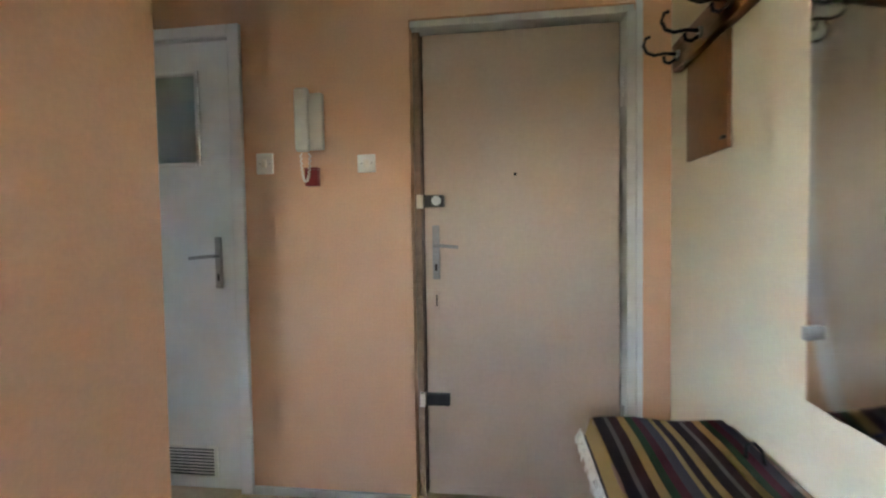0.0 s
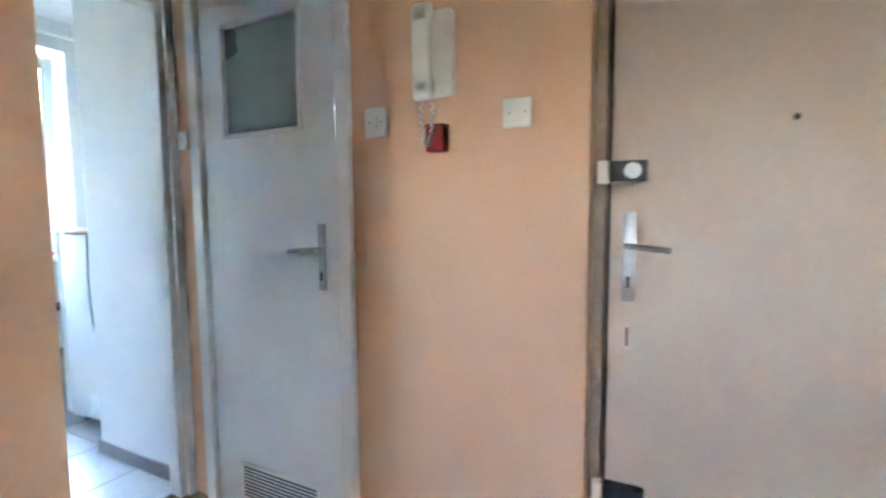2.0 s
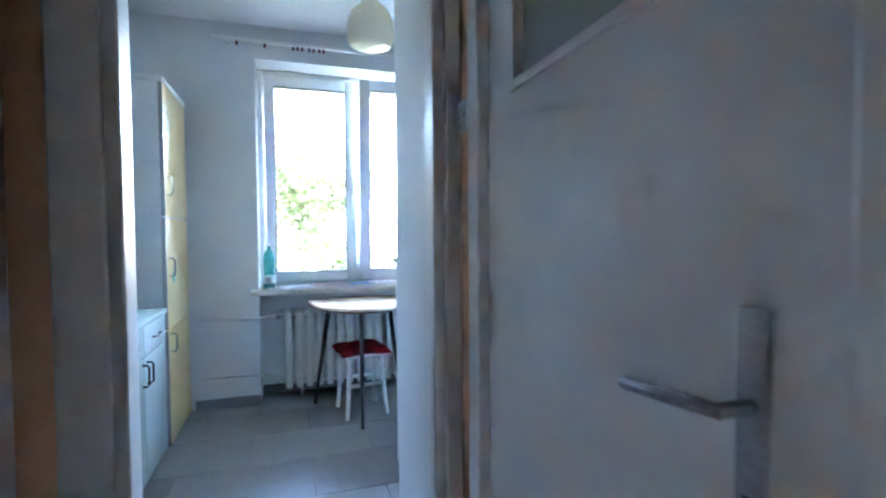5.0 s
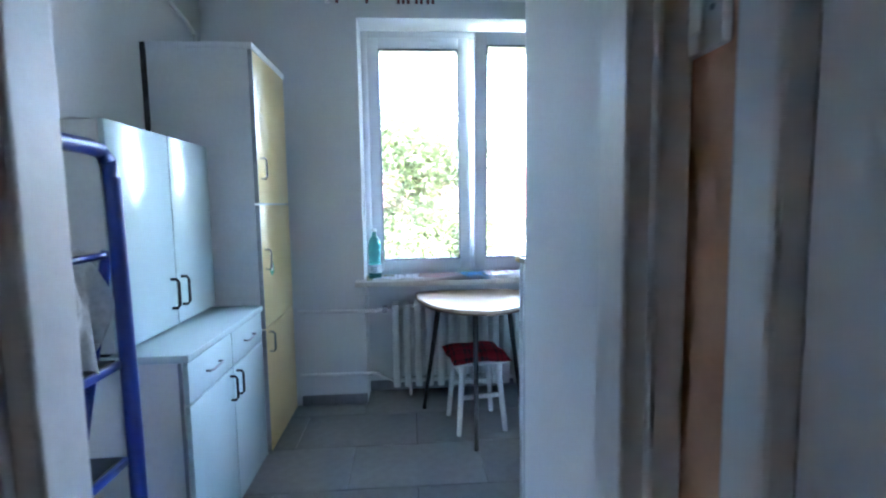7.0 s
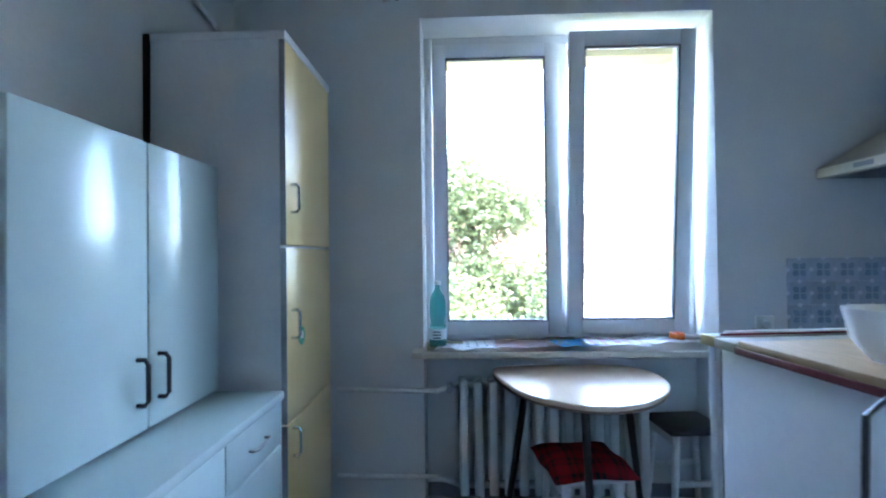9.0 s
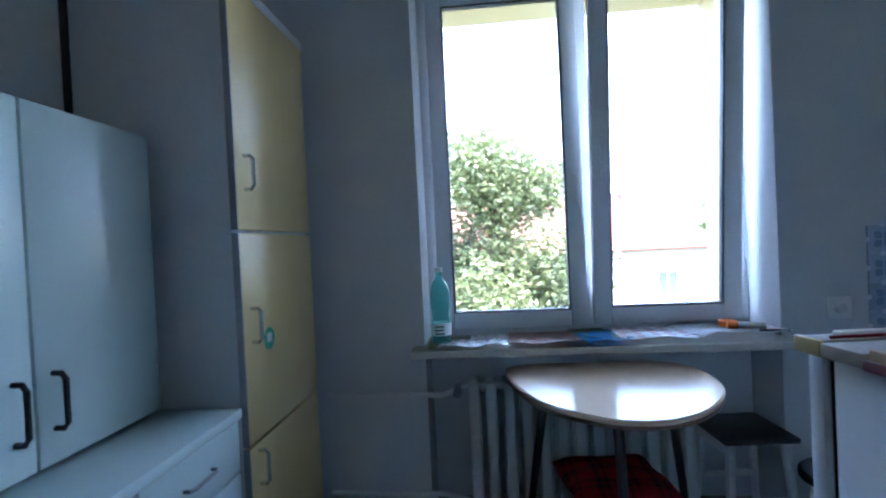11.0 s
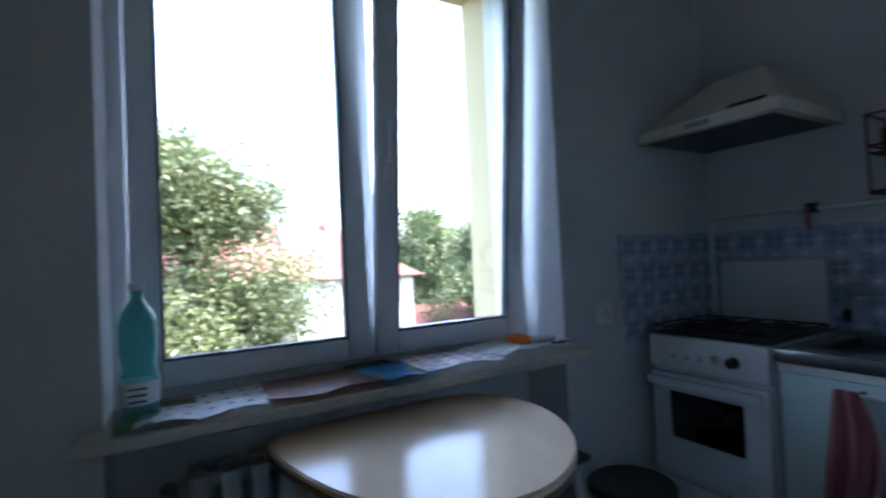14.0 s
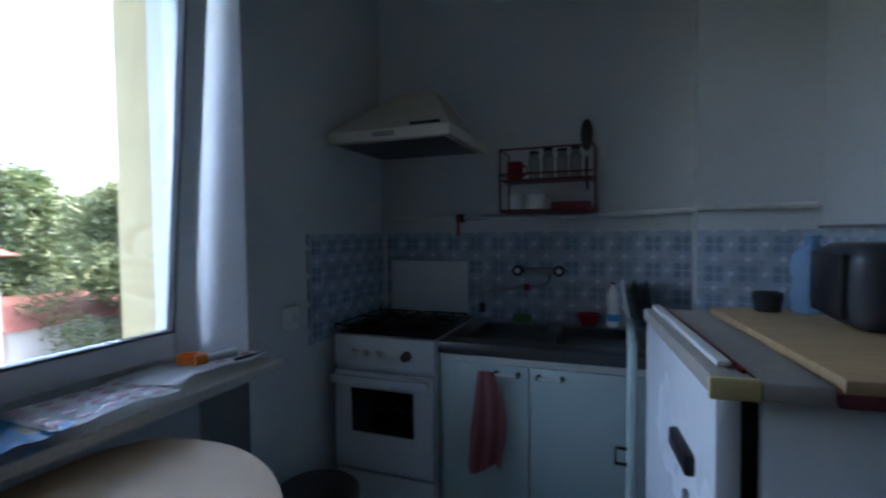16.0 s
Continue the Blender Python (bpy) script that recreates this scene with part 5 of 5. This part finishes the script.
for y in (-2.5, 2.5, 7.5, 12.65):
    for z in (-2.4, -5.5):
        wd = part("window", box(HX1 - 0.05, HX1 + 0.06, y - 0.62, y + 0.62, z, z + 1.45), PVC, ho, smooth=False)
        for s in (-1, 1):
            part("pane", box(HX1 + 0.0605, HX1 + 0.07, y + s * 0.29 - 0.24, y + s * 0.29 + 0.24, z + 0.1, z + 1.35), HOUSE_GLASS, wd, smooth=False)
        part("sill", box(HX1, HX1 + 0.16, y - 0.7, y + 0.7, z - 0.09, z - 0.002), HOUSE_WALL, wd, smooth=False)

sh = thing("garden_shed", (-36, 26, -6.5), "low shed with a faded red roof among the trees", "shed")
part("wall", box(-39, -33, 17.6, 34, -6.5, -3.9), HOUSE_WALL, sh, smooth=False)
b = bmesh.new()
lo = [b.verts.new(p) for p in ((-39.3, 17.3, -3.9), (-32.6, 17.3, -3.9), (-32.6, 34.3, -3.9), (-39.3, 34.3, -3.9))]
r0, r1 = b.verts.new((-36, 17.3, -2.3)), b.verts.new((-36, 34.3, -2.3))
b.faces.new((lo[1], lo[2], r1, r0)), b.faces.new((lo[3], lo[0], r0, r1)), b.faces.new((lo[0], lo[1], r0)), b.faces.new((lo[2], lo[3], r1)), b.faces.new(lo[::-1])
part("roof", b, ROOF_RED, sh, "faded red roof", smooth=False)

# ---- baseboards and tiles ----
def tile_mesh(w, d, t, bevel, material):
    g = box(-w / 2, w / 2, -d / 2, d / 2, -t, 0, 0)
    bmesh.ops.recalc_face_normals(g, faces=g.faces)
    top = [f for f in g.faces if f.calc_center_median().z > -1e-6]
    bmesh.ops.bevel(g, geom=top[0].edges[:], offset=bevel, segments=1, affect="EDGES")
    me = bpy.data.meshes.new("tile")
    g.to_mesh(me)
    g.free()
    me.materials.append(material)
    return me

fl = thing("floor_kitchen", (-2.0, 2.5, -0.012), "grey stone-look kitchen floor tiles in running bond", "floor", kind="structure")
TW, TL = 0.40, 0.66
cache = {}
for i in range(7):
    x0 = -3.40 + i * TW
    for j in range(-1, 6):
        y0 = YS + j * TL + (TL / 2 if i % 2 else 0) + 0.27
        ax0, ax1, ay0, ay1 = x0, min(x0 + TW, -0.66), max(y0, YS), min(y0 + TL, YB)
        if ay1 - ay0 < 0.03 or ax1 - ax0 < 0.03:
            continue
        w, d = round(ax1 - ax0 - 0.004, 3), round(ay1 - ay0 - 0.004, 3)
        me = cache.setdefault((w, d), None) or tile_mesh(w, d, 0.010, 0.0015, FLOOR_TILE)
        cache[(w, d)] = me
        ob = new("tile", me)
        ob.parent = fl
        ob.location = Vector(((ax0 + ax1) / 2, (ay0 + ay1) / 2, 0.0)) - ORG[fl]
bb = thing("baseboard_kitchen", (-2, 2, 0), "grey tile baseboard along the kitchen walls", "baseboard", kind="structure")
for a in ((XW, XW + 0.012, 1.44, WY0), (-1.315, -0.746, YN - 0.012, YN - 0.0005), (-1.327, -1.3155, YN - 0.012, 2.56), (XW, XW + 0.012, WY1, SF), (-3.40, -3.388, WY0, WY1), (-1.66, -0.722, YS, YS + 0.012)):
    part("baseboard_run", box(*a, 0, 0.068, 0.002), BASE_TILE, bb)

# wall tiles with raised printed motifs
P = 0.1125
def wall_tiles(name, origin, along, normal, n, rows, z_top, label):
    th = thing(name, origin, label, "tiles", kind="structure")
    a, nn = Vector(along), Vector(normal)
    rot = Matrix((a, Vector((0, 0, 1)), nn)).transposed().to_4x4()
    if rot.determinant() < 0:
        rot = Matrix((-a, Vector((0, 0, 1)), nn)).transposed().to_4x4()
    me = cache.get("wall")
    if me is None:
        g = box(-P / 2 + 0.0012, P / 2 - 0.0012, -P / 2 + 0.0012, P / 2 - 0.0012, 0, 0.006, 0.0)
        for f in g.faces:
            f.material_index = 0
        k = len(g.faces)
        c = Vector((0, 0, 0.0064))
        for q in range(4):
            ang = q * math.pi / 2 + math.pi / 4
            d = Vector((math.cos(ang), math.sin(ang), 0))
            e = Vector((-d.y, d.x, 0))
            f = g.faces.new([g.verts.new(c + p) for p in (d * 0.005, d * 0.020 + e * 0.016, d * 0.036 + e * 0.010, d * 0.042, d * 0.036 - e * 0.010, d * 0.020 - e * 0.016)])
            f.material_index = 1
            c2 = c + Vector((d.y + d.x, d.y - d.x, 0)) * P * 0.355
            f = g.faces.new([g.verts.new(c2 + Vector((0.011 * math.cos(t), 0.011 * math.sin(t), 0))) for t in np.linspace(0, 2 * math.pi, 9)[:-1]])
            f.material_index = 2
        bmesh.ops.recalc_face_normals(g, faces=g.faces[:k])
        for f in list(g.faces)[k:]:
            f.normal_update()
            if f.normal.z < 0:
                f.normal_flip()
        me = bpy.data.meshes.new("tile")
        g.to_mesh(me)
        g.free()
        for m in (WALL_TILE, TILE_BLUE, TILE_PALE):
            me.materials.append(m)
        cache["wall"] = me
    for i in range(n):
        for j in range(rows):
            ob = new("tile", me)
            ob.parent = th
            ob.matrix_basis = Matrix.Translation(a * (P * (i + 0.5)) + Vector((0, 0, z_top - origin[2] - P * (j + 0.5))) + nn * 0.0006) @ rot
wall_tiles("tiles_window_wall", (XW, 3.62, 0.8), (0, 1, 0), (1, 0, 0), 6, 4, 1.253, "blue and white tiles on the window wall")
wall_tiles("tiles_back_wall", (-3.165, YB, 0.8), (1, 0, 0), (0, -1, 0), 13, 4, 1.253, "blue and white tiles behind stove and sink")
wall_tiles("tiles_chimney", (-1.718, 4.13, 0.8), (1, 0, 0), (0, -1, 0), 4, 4, 1.253, "blue and white tiles on the chimney breast")
wall_tiles("tiles_east_wall", (-1.315, 2.80, 0.8), (0, 1, 0), (-1, 0, 0), 12, 4, 1.253, "blue and white tiles behind the refrigerator")
structure("tile_ledge", box(-1.33, -1.3152, 2.75, 4.128, 1.254, 1.266), BASE_TILE, "thin grey ledge above the wall tiles", "trim")
